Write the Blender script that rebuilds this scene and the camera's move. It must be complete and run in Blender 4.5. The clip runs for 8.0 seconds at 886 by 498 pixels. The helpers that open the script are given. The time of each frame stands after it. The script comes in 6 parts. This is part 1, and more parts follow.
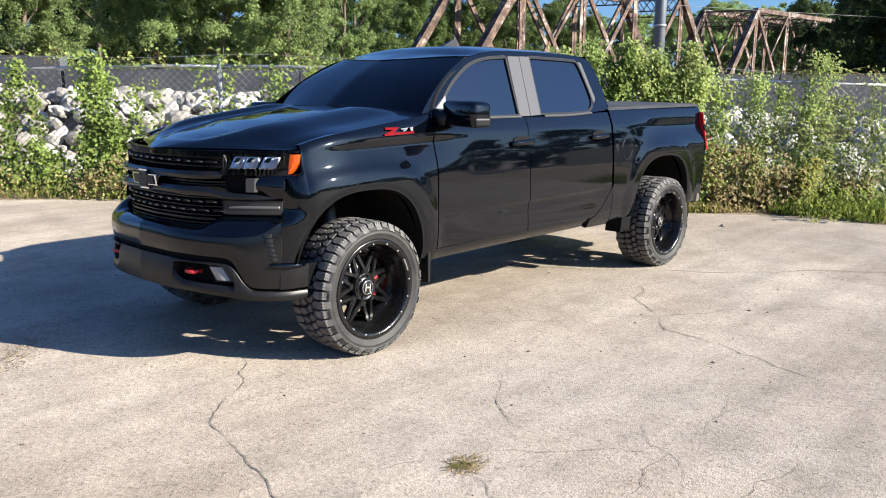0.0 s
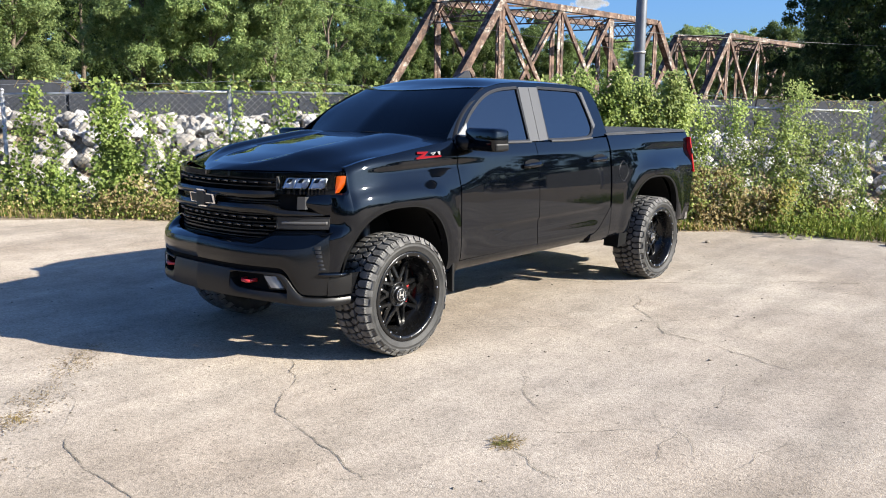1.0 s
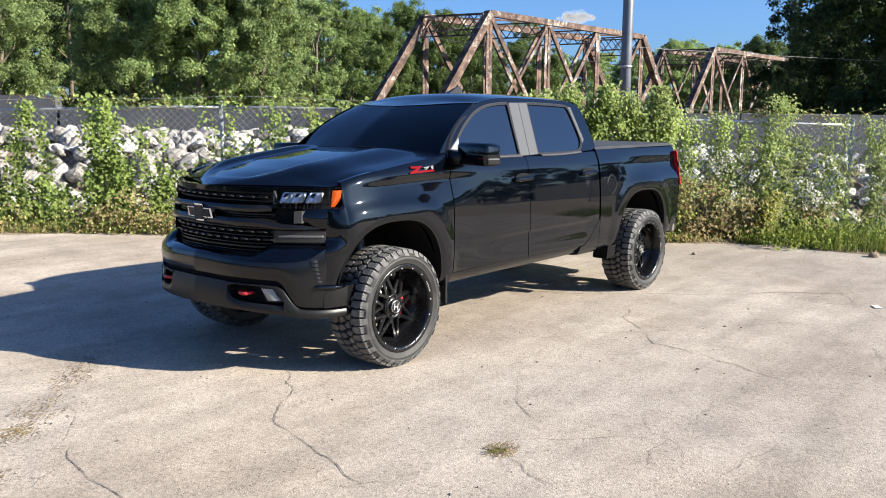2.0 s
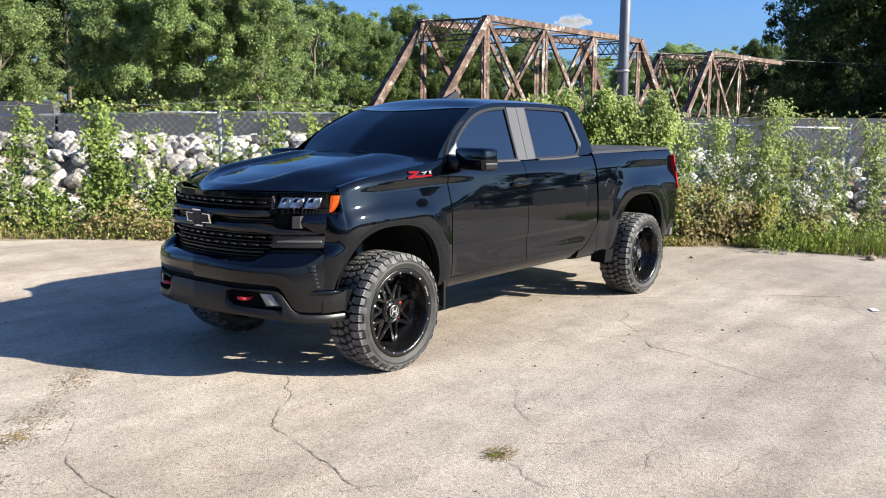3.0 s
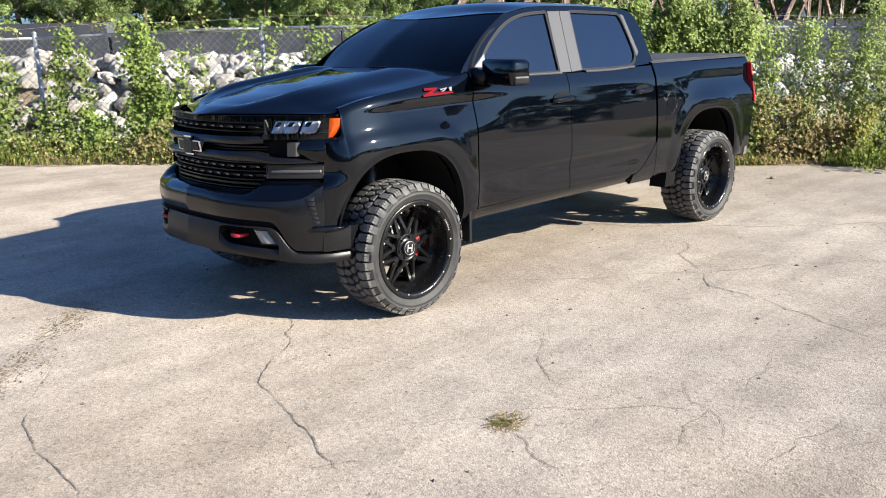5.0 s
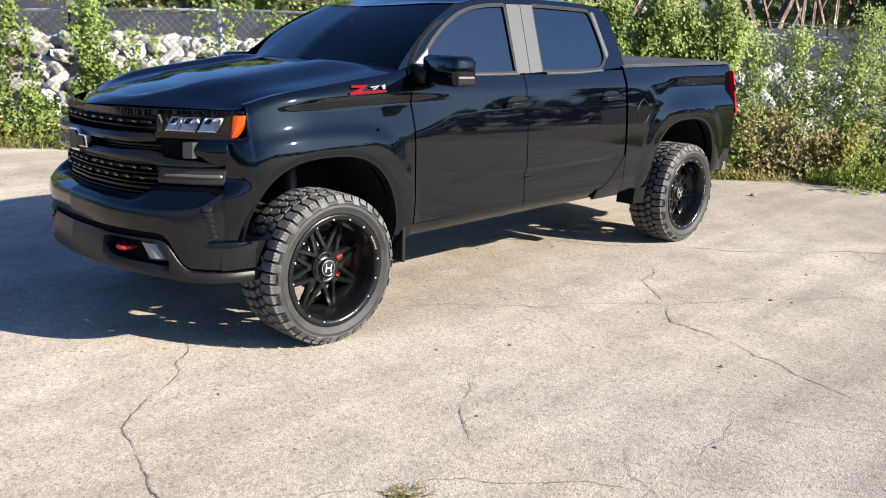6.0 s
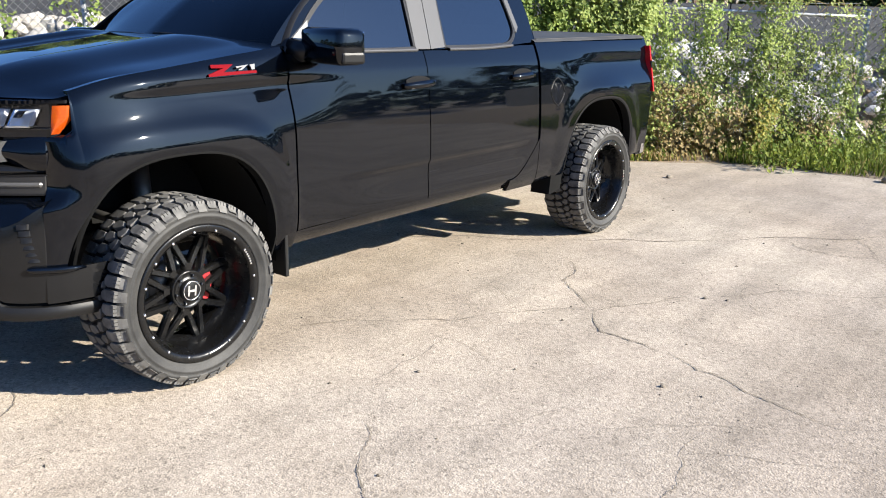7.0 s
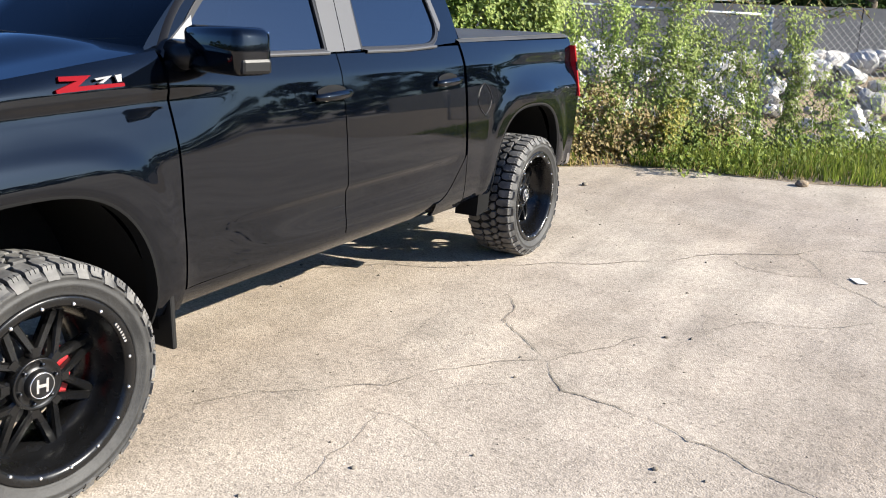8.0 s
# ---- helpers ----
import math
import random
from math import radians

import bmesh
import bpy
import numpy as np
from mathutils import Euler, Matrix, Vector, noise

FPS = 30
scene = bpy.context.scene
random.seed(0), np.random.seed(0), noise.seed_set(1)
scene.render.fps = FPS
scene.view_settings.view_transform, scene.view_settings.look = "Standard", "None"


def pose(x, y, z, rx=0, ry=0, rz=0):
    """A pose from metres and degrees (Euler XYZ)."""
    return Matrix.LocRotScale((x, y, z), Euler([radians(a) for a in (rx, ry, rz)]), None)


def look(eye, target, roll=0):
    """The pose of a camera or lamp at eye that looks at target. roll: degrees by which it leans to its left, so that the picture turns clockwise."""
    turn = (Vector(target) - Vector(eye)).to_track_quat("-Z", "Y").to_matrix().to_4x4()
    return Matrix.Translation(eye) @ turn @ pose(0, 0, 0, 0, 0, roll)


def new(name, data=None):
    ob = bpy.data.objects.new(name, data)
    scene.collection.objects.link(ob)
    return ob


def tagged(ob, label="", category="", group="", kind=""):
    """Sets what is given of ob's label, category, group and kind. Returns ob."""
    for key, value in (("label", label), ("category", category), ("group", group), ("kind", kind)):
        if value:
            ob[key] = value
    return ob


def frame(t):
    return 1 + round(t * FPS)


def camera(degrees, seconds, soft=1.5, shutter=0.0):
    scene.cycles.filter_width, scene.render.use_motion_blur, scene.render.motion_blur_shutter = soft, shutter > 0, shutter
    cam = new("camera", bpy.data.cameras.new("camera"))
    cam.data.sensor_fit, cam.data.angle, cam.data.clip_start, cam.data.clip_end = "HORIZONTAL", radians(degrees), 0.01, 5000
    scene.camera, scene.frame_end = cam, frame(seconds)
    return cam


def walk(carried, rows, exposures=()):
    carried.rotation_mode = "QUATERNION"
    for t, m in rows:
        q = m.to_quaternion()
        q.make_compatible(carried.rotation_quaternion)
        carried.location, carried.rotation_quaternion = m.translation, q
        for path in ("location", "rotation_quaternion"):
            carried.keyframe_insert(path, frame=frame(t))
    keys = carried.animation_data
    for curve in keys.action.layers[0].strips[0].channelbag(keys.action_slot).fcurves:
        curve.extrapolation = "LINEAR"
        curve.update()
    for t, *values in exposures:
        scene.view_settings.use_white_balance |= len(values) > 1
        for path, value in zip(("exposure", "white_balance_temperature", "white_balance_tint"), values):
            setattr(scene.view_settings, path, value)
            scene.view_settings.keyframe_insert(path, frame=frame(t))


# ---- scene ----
cam = camera(56.3, 8.0, soft=1.0)
PATH = [
    (0, (-3.49, -3.765, 1.667), (-2.042, -2.438, 1.288), 0.5),
    (0.5, (-3.834, -3.893, 1.704), (-2.357, -2.591, 1.355), 0.8),
    (1, (-4.178, -3.923, 1.711), (-2.686, -2.632, 1.383), 0.6),
    (1.5, (-4.273, -3.95, 1.719), (-2.766, -2.672, 1.41), 0.6),
    (3, (-4.302, -3.982, 1.729), (-2.784, -2.711, 1.443), 0.3),
    (3.5, (-4.266, -3.963, 1.725), (-2.749, -2.695, 1.424), 0.2),
    (4, (-4.111, -3.961, 1.715), (-2.606, -2.687, 1.379), -1.3),
    (4.5, (-3.755, -3.94, 1.719), (-2.338, -2.593, 1.298), -2.4),
    (4.7, (-3.653, -3.896, 1.707), (-2.289, -2.505, 1.252), -2.0),
    (5.8, (-2.891, -3.602, 1.689), (-1.523, -2.234, 1.186), 0.8),
    (6, (-2.743, -3.552, 1.695), (-1.371, -2.185, 1.199), 1.5),
    (6.5, (-2.473, -3.332, 1.678), (-1.062, -1.998, 1.199), 1.9),
    (7, (-2.134, -3.073, 1.637), (-0.624, -1.876, 1.104), 1.1),
    (7.5, (-1.793, -2.773, 1.662), (-0.205, -1.673, 1.144), 1.5),
    (8, (-1.563, -2.355, 1.65), (0.106, -1.396, 1.108), 1.7),
]
walk(cam, [(t, look(eye, target, roll)) for t, eye, target, roll in PATH], ((0, 1.46), (4.5, 1.44), (6, 1.47), (7, 1.54), (7.5, 1.47), (8, 1.55)))

# ---------------------------------------------------------------- light
SUN_DIR = Vector((0.80, -1.80, 1.0)).normalized()
SUN_EL = math.asin(SUN_DIR.z)
SUN_AZ = math.atan2(SUN_DIR.x, SUN_DIR.y)
world = bpy.data.worlds.new("sky")
scene.world = world
world.use_nodes = True
wn = world.node_tree.nodes
sky = wn.new("ShaderNodeTexSky")
sky.sky_type = "NISHITA"
sky.sun_disc = False
sky.sun_elevation, sky.sun_rotation = SUN_EL, SUN_AZ
sky.air_density, sky.dust_density, sky.ozone_density = 1.0, 1.5, 3.0
wn["Background"].inputs["Strength"].default_value = 0.058
deep = wn.new("ShaderNodeMix")
deep.data_type, deep.blend_type = "RGBA", "MULTIPLY"
deep.inputs[0].default_value = 1.0
deep.inputs[7].default_value = (0.60, 0.88, 1.32, 1)
world.node_tree.links.new(sky.outputs["Color"], deep.inputs[6])
world.node_tree.links.new(deep.outputs[2], wn["Background"].inputs["Color"])
sun = new("sun", bpy.data.lights.new("sun", "SUN"))
sun.data.energy, sun.data.angle, sun.data.color = 5.0, radians(0.5), (1.0, 0.93, 0.805)
sun.matrix_world = look((0, 0, 30), Vector((0, 0, 30)) - SUN_DIR)


# ---------------------------------------------------------------- materials
def material(name, color, rough=0.5, metal=0.0, coat=0.0, spec=0.5):
    m = bpy.data.materials.new(name)
    m.use_nodes = True
    b = m.node_tree.nodes["Principled BSDF"]
    b.inputs["Base Color"].default_value = (*color, 1)
    b.inputs["Roughness"].default_value = rough
    b.inputs["Metallic"].default_value = metal
    b.inputs["Coat Weight"].default_value = coat
    b.inputs["Coat Roughness"].default_value = 0.03
    b.inputs["Specular IOR Level"].default_value = spec
    return m


class Nodes:
    """A short hand for wiring one material's nodes."""

    def __init__(self, m):
        self.t, self.n, self.l = m.node_tree, m.node_tree.nodes, m.node_tree.links
        self.b = self.n["Principled BSDF"]
        self.co = self.n.new("ShaderNodeTexCoord").outputs["Object"]

    def noise(self, scale, detail=4.0, rough=0.55, vec=None):
        x = self.n.new("ShaderNodeTexNoise")
        x.inputs["Scale"].default_value, x.inputs["Detail"].default_value = scale, detail
        x.inputs["Roughness"].default_value = rough
        self.l.new(vec or self.co, x.inputs["Vector"])
        return x.outputs["Fac"]

    def voronoi(self, scale, feature="F1", out="Distance"):
        x = self.n.new("ShaderNodeTexVoronoi")
        x.feature = feature
        x.inputs["Scale"].default_value = scale
        self.l.new(self.co, x.inputs["Vector"])
        return x.outputs[out]

    def ramp(self, fac, *stops):
        x = self.n.new("ShaderNodeValToRGB")
        e = x.color_ramp.elements
        while len(e) < len(stops):
            e.new(0.5)
        for k, (p, c) in zip(e, stops):
            k.position = p
            k.color = (*c, 1) if len(c) == 3 else c
        self.l.new(fac, x.inputs["Fac"])
        return x.outputs["Color"]

    def mix(self, a, b, fac, mode="MIX"):
        x = self.n.new("ShaderNodeMix")
        x.data_type, x.blend_type = "RGBA", mode
        for i, v in ((6, a), (7, b), (0, fac)):
            if isinstance(v, (int, float)):
                x.inputs[i].default_value = v
            elif isinstance(v, tuple):
                x.inputs[i].default_value = (*v, 1)
            else:
                self.l.new(v, x.inputs[i])
        return x.outputs[2]

    def bump(self, height, strength=0.3, dist=0.01):
        x = self.n.new("ShaderNodeBump")
        x.inputs["Strength"].default_value, x.inputs["Distance"].default_value = strength, dist
        self.l.new(height, x.inputs["Height"])
        self.l.new(x.outputs["Normal"], self.b.inputs["Normal"])

    def to(self, socket, name):
        self.l.new(socket, self.b.inputs[name])

    def random(self):
        return self.n.new("ShaderNodeObjectInfo").outputs["Random"]

    def island(self):
        return self.n.new("ShaderNodeNewGeometry").outputs["Random Per Island"]


def grey(v):
    return (v, v, v)


paint = material("black paint", (0.0010, 0.0016, 0.0031), 0.04, 0.0, 0.0, 0.47)
q = Nodes(paint)
q.to(q.ramp(q.noise(3.0, 6), (0.35, grey(0.02)), (0.8, grey(0.07))), "Roughness")
satin = material("satin black trim", (0.007, 0.007, 0.0075), 0.36, spec=0.3)
q = Nodes(satin)
q.bump(q.noise(900, 2), 0.08, 0.001)
matte = material("matte black plastic", (0.010, 0.010, 0.010), 0.55, spec=0.22)
q = Nodes(matte)
q.bump(q.noise(700, 2), 0.15, 0.001)
well = material("wheel well felt", (0.008, 0.008, 0.008), 0.9, spec=0.08)
q = Nodes(well)
q.bump(q.noise(120, 3), 0.3, 0.004)
bumper_mat = material("dark metallic bumper paint", (0.006, 0.0062, 0.0068), 0.18, 0.0, 0.0, 0.40)
q = Nodes(bumper_mat)
q.to(q.ramp(q.noise(6, 5), (0.3, grey(0.12)), (0.8, grey(0.22))), "Roughness")
valance_mat = material("satin grey lower bumper", (0.0075, 0.0075, 0.0078), 0.40, spec=0.3)
q = Nodes(valance_mat)
q.bump(q.noise(800, 2), 0.08, 0.001)
silver = material("brushed grey pillar trim", (0.044, 0.044, 0.046), 0.42, 0.0)
q = Nodes(silver)
q.to(q.ramp(q.noise(60, 3), (0.3, grey(0.40)), (0.75, grey(0.46))), "Roughness")
edge_trim = material("dark satin window trim", (0.018, 0.018, 0.019), 0.38, spec=0.25)
lamp_blade = material("dark grey lamp blade", (0.030, 0.030, 0.031), 0.35)
chrome = material("polished chrome", (0.75, 0.75, 0.76), 0.08, 1.0)
dark_chrome = material("black chrome", (0.10, 0.10, 0.105), 0.18, 1.0)
red_mat = material("red enamel", (0.14, 0.003, 0.007), 0.7, 0.0, 0.0, 0.05)
hook_red = material("red painted tow hook", (0.42, 0.02, 0.025), 0.4)
badge_silver = material("pale badge enamel", (0.17, 0.17, 0.175), 0.35, 0.0, 0.0, 0.2)
guide_mat = material("pale light guide", (0.075, 0.073, 0.07), 0.3)
lamp_case = material("gloss black lamp case", (0.006, 0.006, 0.007), 0.12)
# pale blue colour stands in for the sky mirrored in the bowls
led = material("lamp optics with painted sky reflection", (0.66, 0.70, 0.76), 0.25, 0.2)
# black vinyl, lightened in its colour for the sunny sheen on it
tonneau_mat = material("black vinyl with painted sheen", (0.035, 0.036, 0.037), 0.6, spec=0.5)
q = Nodes(tonneau_mat)
q.to(q.ramp(q.noise(4, 6), (0.3, (0.022, 0.023, 0.024)), (0.75, (0.055, 0.055, 0.053))), "Base Color")
q.bump(q.noise(300, 3), 0.2, 0.002)
amber = material("amber lens", (0.42, 0.07, 0.004), 0.15, 0.0, 0.3)
q = Nodes(amber)
q.to(q.ramp(q.noise(70, 2), (0.35, (0.33, 0.046, 0.004)), (0.7, (0.40, 0.066, 0.005))), "Base Color")
tail_red = material("red tail lamp lens", (0.40, 0.008, 0.014), 0.1, 0.0, 0.6)
lamp_white = material("frosted lamp lens", (0.24, 0.24, 0.23), 0.22, 0.0, 0.3)
lamp_grey = material("smoked lamp bar", (0.02, 0.02, 0.021), 0.3, 0.0, 0.0, 0.4)
bolt_mat = material("bright steel bolt", (0.78, 0.78, 0.78), 0.25, 0.9)
rim_mat = material("black milled wheel", (0.004, 0.004, 0.0042), 0.3, 0.0, 0.0, 0.4)
q = Nodes(rim_mat)
q.to(q.ramp(q.noise(14, 5), (0.3, grey(0.20)), (0.8, grey(0.34))), "Roughness")
steel_disc = material("brake disc steel", (0.16, 0.155, 0.15), 0.45, 0.8)
rubber = material("tyre rubber", (0.030, 0.030, 0.031), 0.62, spec=0.35)
q = Nodes(rubber)
q.to(q.mix(q.ramp(q.noise(9, 6), (0.35, (0.022, 0.022, 0.022)), (0.75, (0.050, 0.049, 0.047))), q.ramp(q.noise(160, 2), (0.3, grey(0.55)), (0.7, grey(1.0))), 0.5, "MULTIPLY"), "Base Color")
q.bump(q.noise(90, 5), 0.5, 0.003)
# groove floor darkened in its colour for the shade between tread blocks
groove_rubber = material("shade-darkened groove rubber", (0.012, 0.012, 0.012), 0.85, spec=0.2)
# the grey is dust plus sunlight on the tread, both in the colour
tread_mat = material("dusty sun-brightened tread rubber", (0.06, 0.058, 0.055), 0.7, spec=0.35)
q = Nodes(tread_mat)
q.to(q.ramp(q.noise(14, 6), (0.32, (0.055, 0.054, 0.053)), (0.72, (0.155, 0.150, 0.141))), "Base Color")
q.bump(q.noise(90, 5), 0.5, 0.003)


def tinted(name, tint, ior):
    m = bpy.data.materials.new(name)
    m.use_nodes = True
    n, l = m.node_tree.nodes, m.node_tree.links
    n.remove(n["Principled BSDF"])
    clear, shine = n.new("ShaderNodeBsdfTransparent"), n.new("ShaderNodeBsdfGlossy")
    clear.inputs["Color"].default_value = (*tint, 1)
    shine.inputs["Roughness"].default_value = 0.015
    fres, mixer = n.new("ShaderNodeFresnel"), n.new("ShaderNodeMixShader")
    fres.inputs["IOR"].default_value = ior
    l.new(fres.outputs[0], mixer.inputs[0])
    l.new(clear.outputs[0], mixer.inputs[1])
    l.new(shine.outputs[0], mixer.inputs[2])
    l.new(mixer.outputs[0], n["Material Output"].inputs["Surface"])
    return m


glass = tinted("tinted window glass", (0.03, 0.033, 0.037), 2.4)
windshield_glass = tinted("tinted windshield glass", (0.03, 0.033, 0.037), 1.5)
lens = tinted("clear lamp lens", (0.9, 0.92, 0.95), 1.5)
mirror_glass = material("mirror", (0.85, 0.85, 0.86), 0.02, 1.0)

pavement = material("worn lot surface", (0.4, 0.36, 0.3), 0.85, spec=0.2)
pavement.node_tree.nodes["Principled BSDF"].inputs["Diffuse Roughness"].default_value = 0.1
q = Nodes(pavement)
big = q.ramp(q.noise(0.35, 5, 0.6), (0.32, (0.309, 0.254, 0.200)), (0.52, (0.402, 0.345, 0.281)), (0.72, (0.465, 0.410, 0.341)))
mid = q.ramp(q.noise(2.3, 6, 0.65), (0.3, grey(0.72)), (0.6, grey(1.0)))
speck = q.ramp(q.voronoi(75, "F1", "Color"), (0.0, grey(0.25)), (0.2, grey(0.75)), (0.5, grey(1.0)), (0.9, grey(1.35)))
grit = q.ramp(q.noise(160, 3, 0.7), (0.32, grey(0.62)), (0.55, grey(1.0)), (0.75, grey(1.15)))
cool = q.ramp(q.noise(0.22, 4, 0.6), (0.50, grey(0.0)), (0.68, grey(0.5)))
big = q.mix(big, (0.315, 0.276, 0.242), cool)
stretch = q.n.new("ShaderNodeMapping")
stretch.inputs["Rotation"].default_value = (0, 0, radians(50))
stretch.inputs["Scale"].default_value = (0.35, 2.2, 1)
q.l.new(q.co, stretch.inputs["Vector"])
streak = q.ramp(q.noise(1.0, 5, 0.6, stretch.outputs["Vector"]), (0.34, grey(0.80)), (0.6, grey(1.10)))
big = q.mix(big, streak, 0.9, "MULTIPLY")
col = q.mix(big, mid, 0.8, "MULTIPLY")
col = q.mix(col, speck, 0.62, "MULTIPLY")
col = q.mix(col, grit, 0.75, "MULTIPLY")
pits = q.ramp(q.voronoi(23), (0.05, grey(0.35)), (0.13, grey(1.0)))
col = q.mix(col, pits, 0.55, "MULTIPLY")
q.to(col, "Base Color")
chips = q.ramp(q.voronoi(105), (0.0, grey(1.0)), (0.7, grey(0.0)))
q.bump(q.mix(chips, q.noise(60, 5, 0.7), 0.55), 0.42, 0.008)
crack_mat = material("dirt filled crack", (0.12, 0.10, 0.08), 0.95)
q = Nodes(crack_mat)
q.to(q.ramp(q.noise(14, 4), (0.3, (0.09, 0.075, 0.058)), (0.7, (0.22, 0.19, 0.15))), "Base Color")
dirt = material("bare soil", (0.22, 0.16, 0.11), 0.95)
q = Nodes(dirt)
q.to(q.ramp(q.noise(6, 8, 0.7), (0.3, (0.13, 0.095, 0.06)), (0.7, (0.33, 0.26, 0.18))), "Base Color")
q.bump(q.noise(30, 6, 0.7), 0.8, 0.03)


def leafy(name, lo, hi, dry=None):
    m = material(name, hi, 0.6, spec=0.25)
    q = Nodes(m)
    c = q.ramp(q.island(), (0.0, lo), (1.0, hi))
    c = q.mix(c, q.ramp(q.noise(1.3, 3), (0.35, grey(0.62)), (0.7, grey(1.2))), 0.7, "MULTIPLY")
    c = q.mix(c, q.ramp(q.random(), (0.0, grey(0.78)), (1.0, grey(1.25))), 1.0, "MULTIPLY")
    if dry:
        c = q.mix(c, dry, q.ramp(q.noise(0.9, 3), (0.52, grey(0)), (0.66, grey(1))))
    q.to(c, "Base Color")
    b = q.b
    b.inputs["Subsurface Weight"].default_value = 0.0
    trans = q.n.new("ShaderNodeBsdfTranslucent")
    mixer = q.n.new("ShaderNodeMixShader")
    mixer.inputs[0].default_value = 0.5
    q.l.new(c, trans.inputs["Color"])
    q.l.new(b.outputs[0], mixer.inputs[1])
    q.l.new(trans.outputs[0], mixer.inputs[2])
    q.l.new(mixer.outputs[0], q.n["Material Output"].inputs["Surface"])
    return m


vine_leaf = leafy("vine leaf", (0.22, 0.30, 0.085), (0.48, 0.55, 0.185))
# darker copy of the vine leaf, with shade put into its green
vine_shaded = leafy("shaded green vine leaf", (0.13, 0.20, 0.045), (0.34, 0.42, 0.115))
vine_yellow = leafy("yellowing vine leaf", (0.34, 0.33, 0.07), (0.60, 0.54, 0.16))
vine_dry = leafy("dry vine leaf", (0.32, 0.235, 0.115), (0.62, 0.51, 0.26))
weed_mat = leafy("green weed leaf", (0.12, 0.18, 0.035), (0.32, 0.36, 0.10))
grass_mat = leafy("grass blade", (0.09, 0.15, 0.02), (0.26, 0.30, 0.06))
straw_mat = leafy("dry grass blade", (0.26, 0.20, 0.08), (0.42, 0.32, 0.15))
# leaf copies by light: sunlit, shade-darkened and middle tones, all in the colour
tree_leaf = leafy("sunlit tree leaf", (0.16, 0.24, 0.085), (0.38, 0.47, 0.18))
tree_shaded = leafy("shade-darkened tree leaf", (0.018, 0.036, 0.012), (0.065, 0.105, 0.03))
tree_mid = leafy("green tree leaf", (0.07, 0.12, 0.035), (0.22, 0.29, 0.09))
bark = material("bark", (0.12, 0.09, 0.065), 0.9)
q = Nodes(bark)
q.to(q.ramp(q.noise(12, 6), (0.3, (0.05, 0.04, 0.03)), (0.7, (0.19, 0.15, 0.11))), "Base Color")
rock_mat = material("pale limestone", (0.62, 0.59, 0.54), 0.85)
q = Nodes(rock_mat)
c = q.ramp(q.random(), (0.0, (0.30, 0.275, 0.24)), (0.45, (0.47, 0.45, 0.415)), (1.0, (0.62, 0.605, 0.58)))
c = q.mix(c, q.ramp(q.noise(7, 7, 0.7), (0.3, grey(0.55)), (0.55, grey(1.0))), 0.8, "MULTIPLY")
q.to(c, "Base Color")
q.bump(q.noise(18, 7, 0.7), 0.6, 0.02)
galv = material("galvanised steel", (0.42, 0.43, 0.44), 0.45, 0.6)
q = Nodes(galv)
q.to(q.ramp(q.noise(30, 5), (0.3, (0.28, 0.29, 0.30)), (0.7, (0.52, 0.53, 0.54))), "Base Color")
wire_galv = material("weathered fence wire", (0.24, 0.245, 0.25), 0.6, 0.3)
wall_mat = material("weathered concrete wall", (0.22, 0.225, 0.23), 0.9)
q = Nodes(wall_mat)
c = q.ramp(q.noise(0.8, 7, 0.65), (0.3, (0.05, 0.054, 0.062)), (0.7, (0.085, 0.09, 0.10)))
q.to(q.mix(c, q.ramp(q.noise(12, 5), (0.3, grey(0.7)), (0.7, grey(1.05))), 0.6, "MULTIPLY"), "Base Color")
q.bump(q.noise(25, 6), 0.3, 0.01)
rust = material("rusted bridge steel", (0.25, 0.17, 0.12), 0.8)
q = Nodes(rust)
c = q.ramp(q.noise(1.1, 9, 0.75), (0.38, (0.022, 0.013, 0.010)), (0.50, (0.085, 0.045, 0.030)), (0.58, (0.17, 0.105, 0.072)))
flake = q.ramp(q.noise(0.8, 10, 0.8), (0.53, grey(0.0)), (0.64, grey(1.0)))
c = q.mix(c, (0.46, 0.42, 0.36), flake)
q.to(q.mix(c, q.ramp(q.noise(6, 6), (0.3, grey(0.55)), (0.65, grey(1.05))), 0.7, "MULTIPLY"), "Base Color")
pole_mat = material("grey steel pole", (0.20, 0.22, 0.25), 0.5, 0.3)
q = Nodes(pole_mat)
q.to(q.ramp(q.noise(1.5, 6), (0.3, (0.085, 0.095, 0.115)), (0.7, (0.15, 0.165, 0.19))), "Base Color")
wire_mat = material("overhead cable", (0.15, 0.15, 0.15), 0.6)
siding = material("pale metal siding", (0.62, 0.62, 0.60), 0.5)
q = Nodes(siding)
q.to(q.ramp(q.noise(1.2, 5), (0.3, (0.52, 0.52, 0.50)), (0.7, (0.68, 0.68, 0.66))), "Base Color")
stain_mat = material("oil and weed stain", (0.13, 0.11, 0.06), 0.9)
q = Nodes(stain_mat)
q.to(q.ramp(q.noise(20, 6), (0.3, (0.05, 0.045, 0.03)), (0.7, (0.22, 0.19, 0.10))), "Base Color")

# ---------------------------------------------------------------- mesh helpers
BASE = {}


def root(name, at, label, category, group=""):
    e = new(name)
    e.location = at
    BASE[e] = Vector(at)
    return tagged(e, label, category, group)


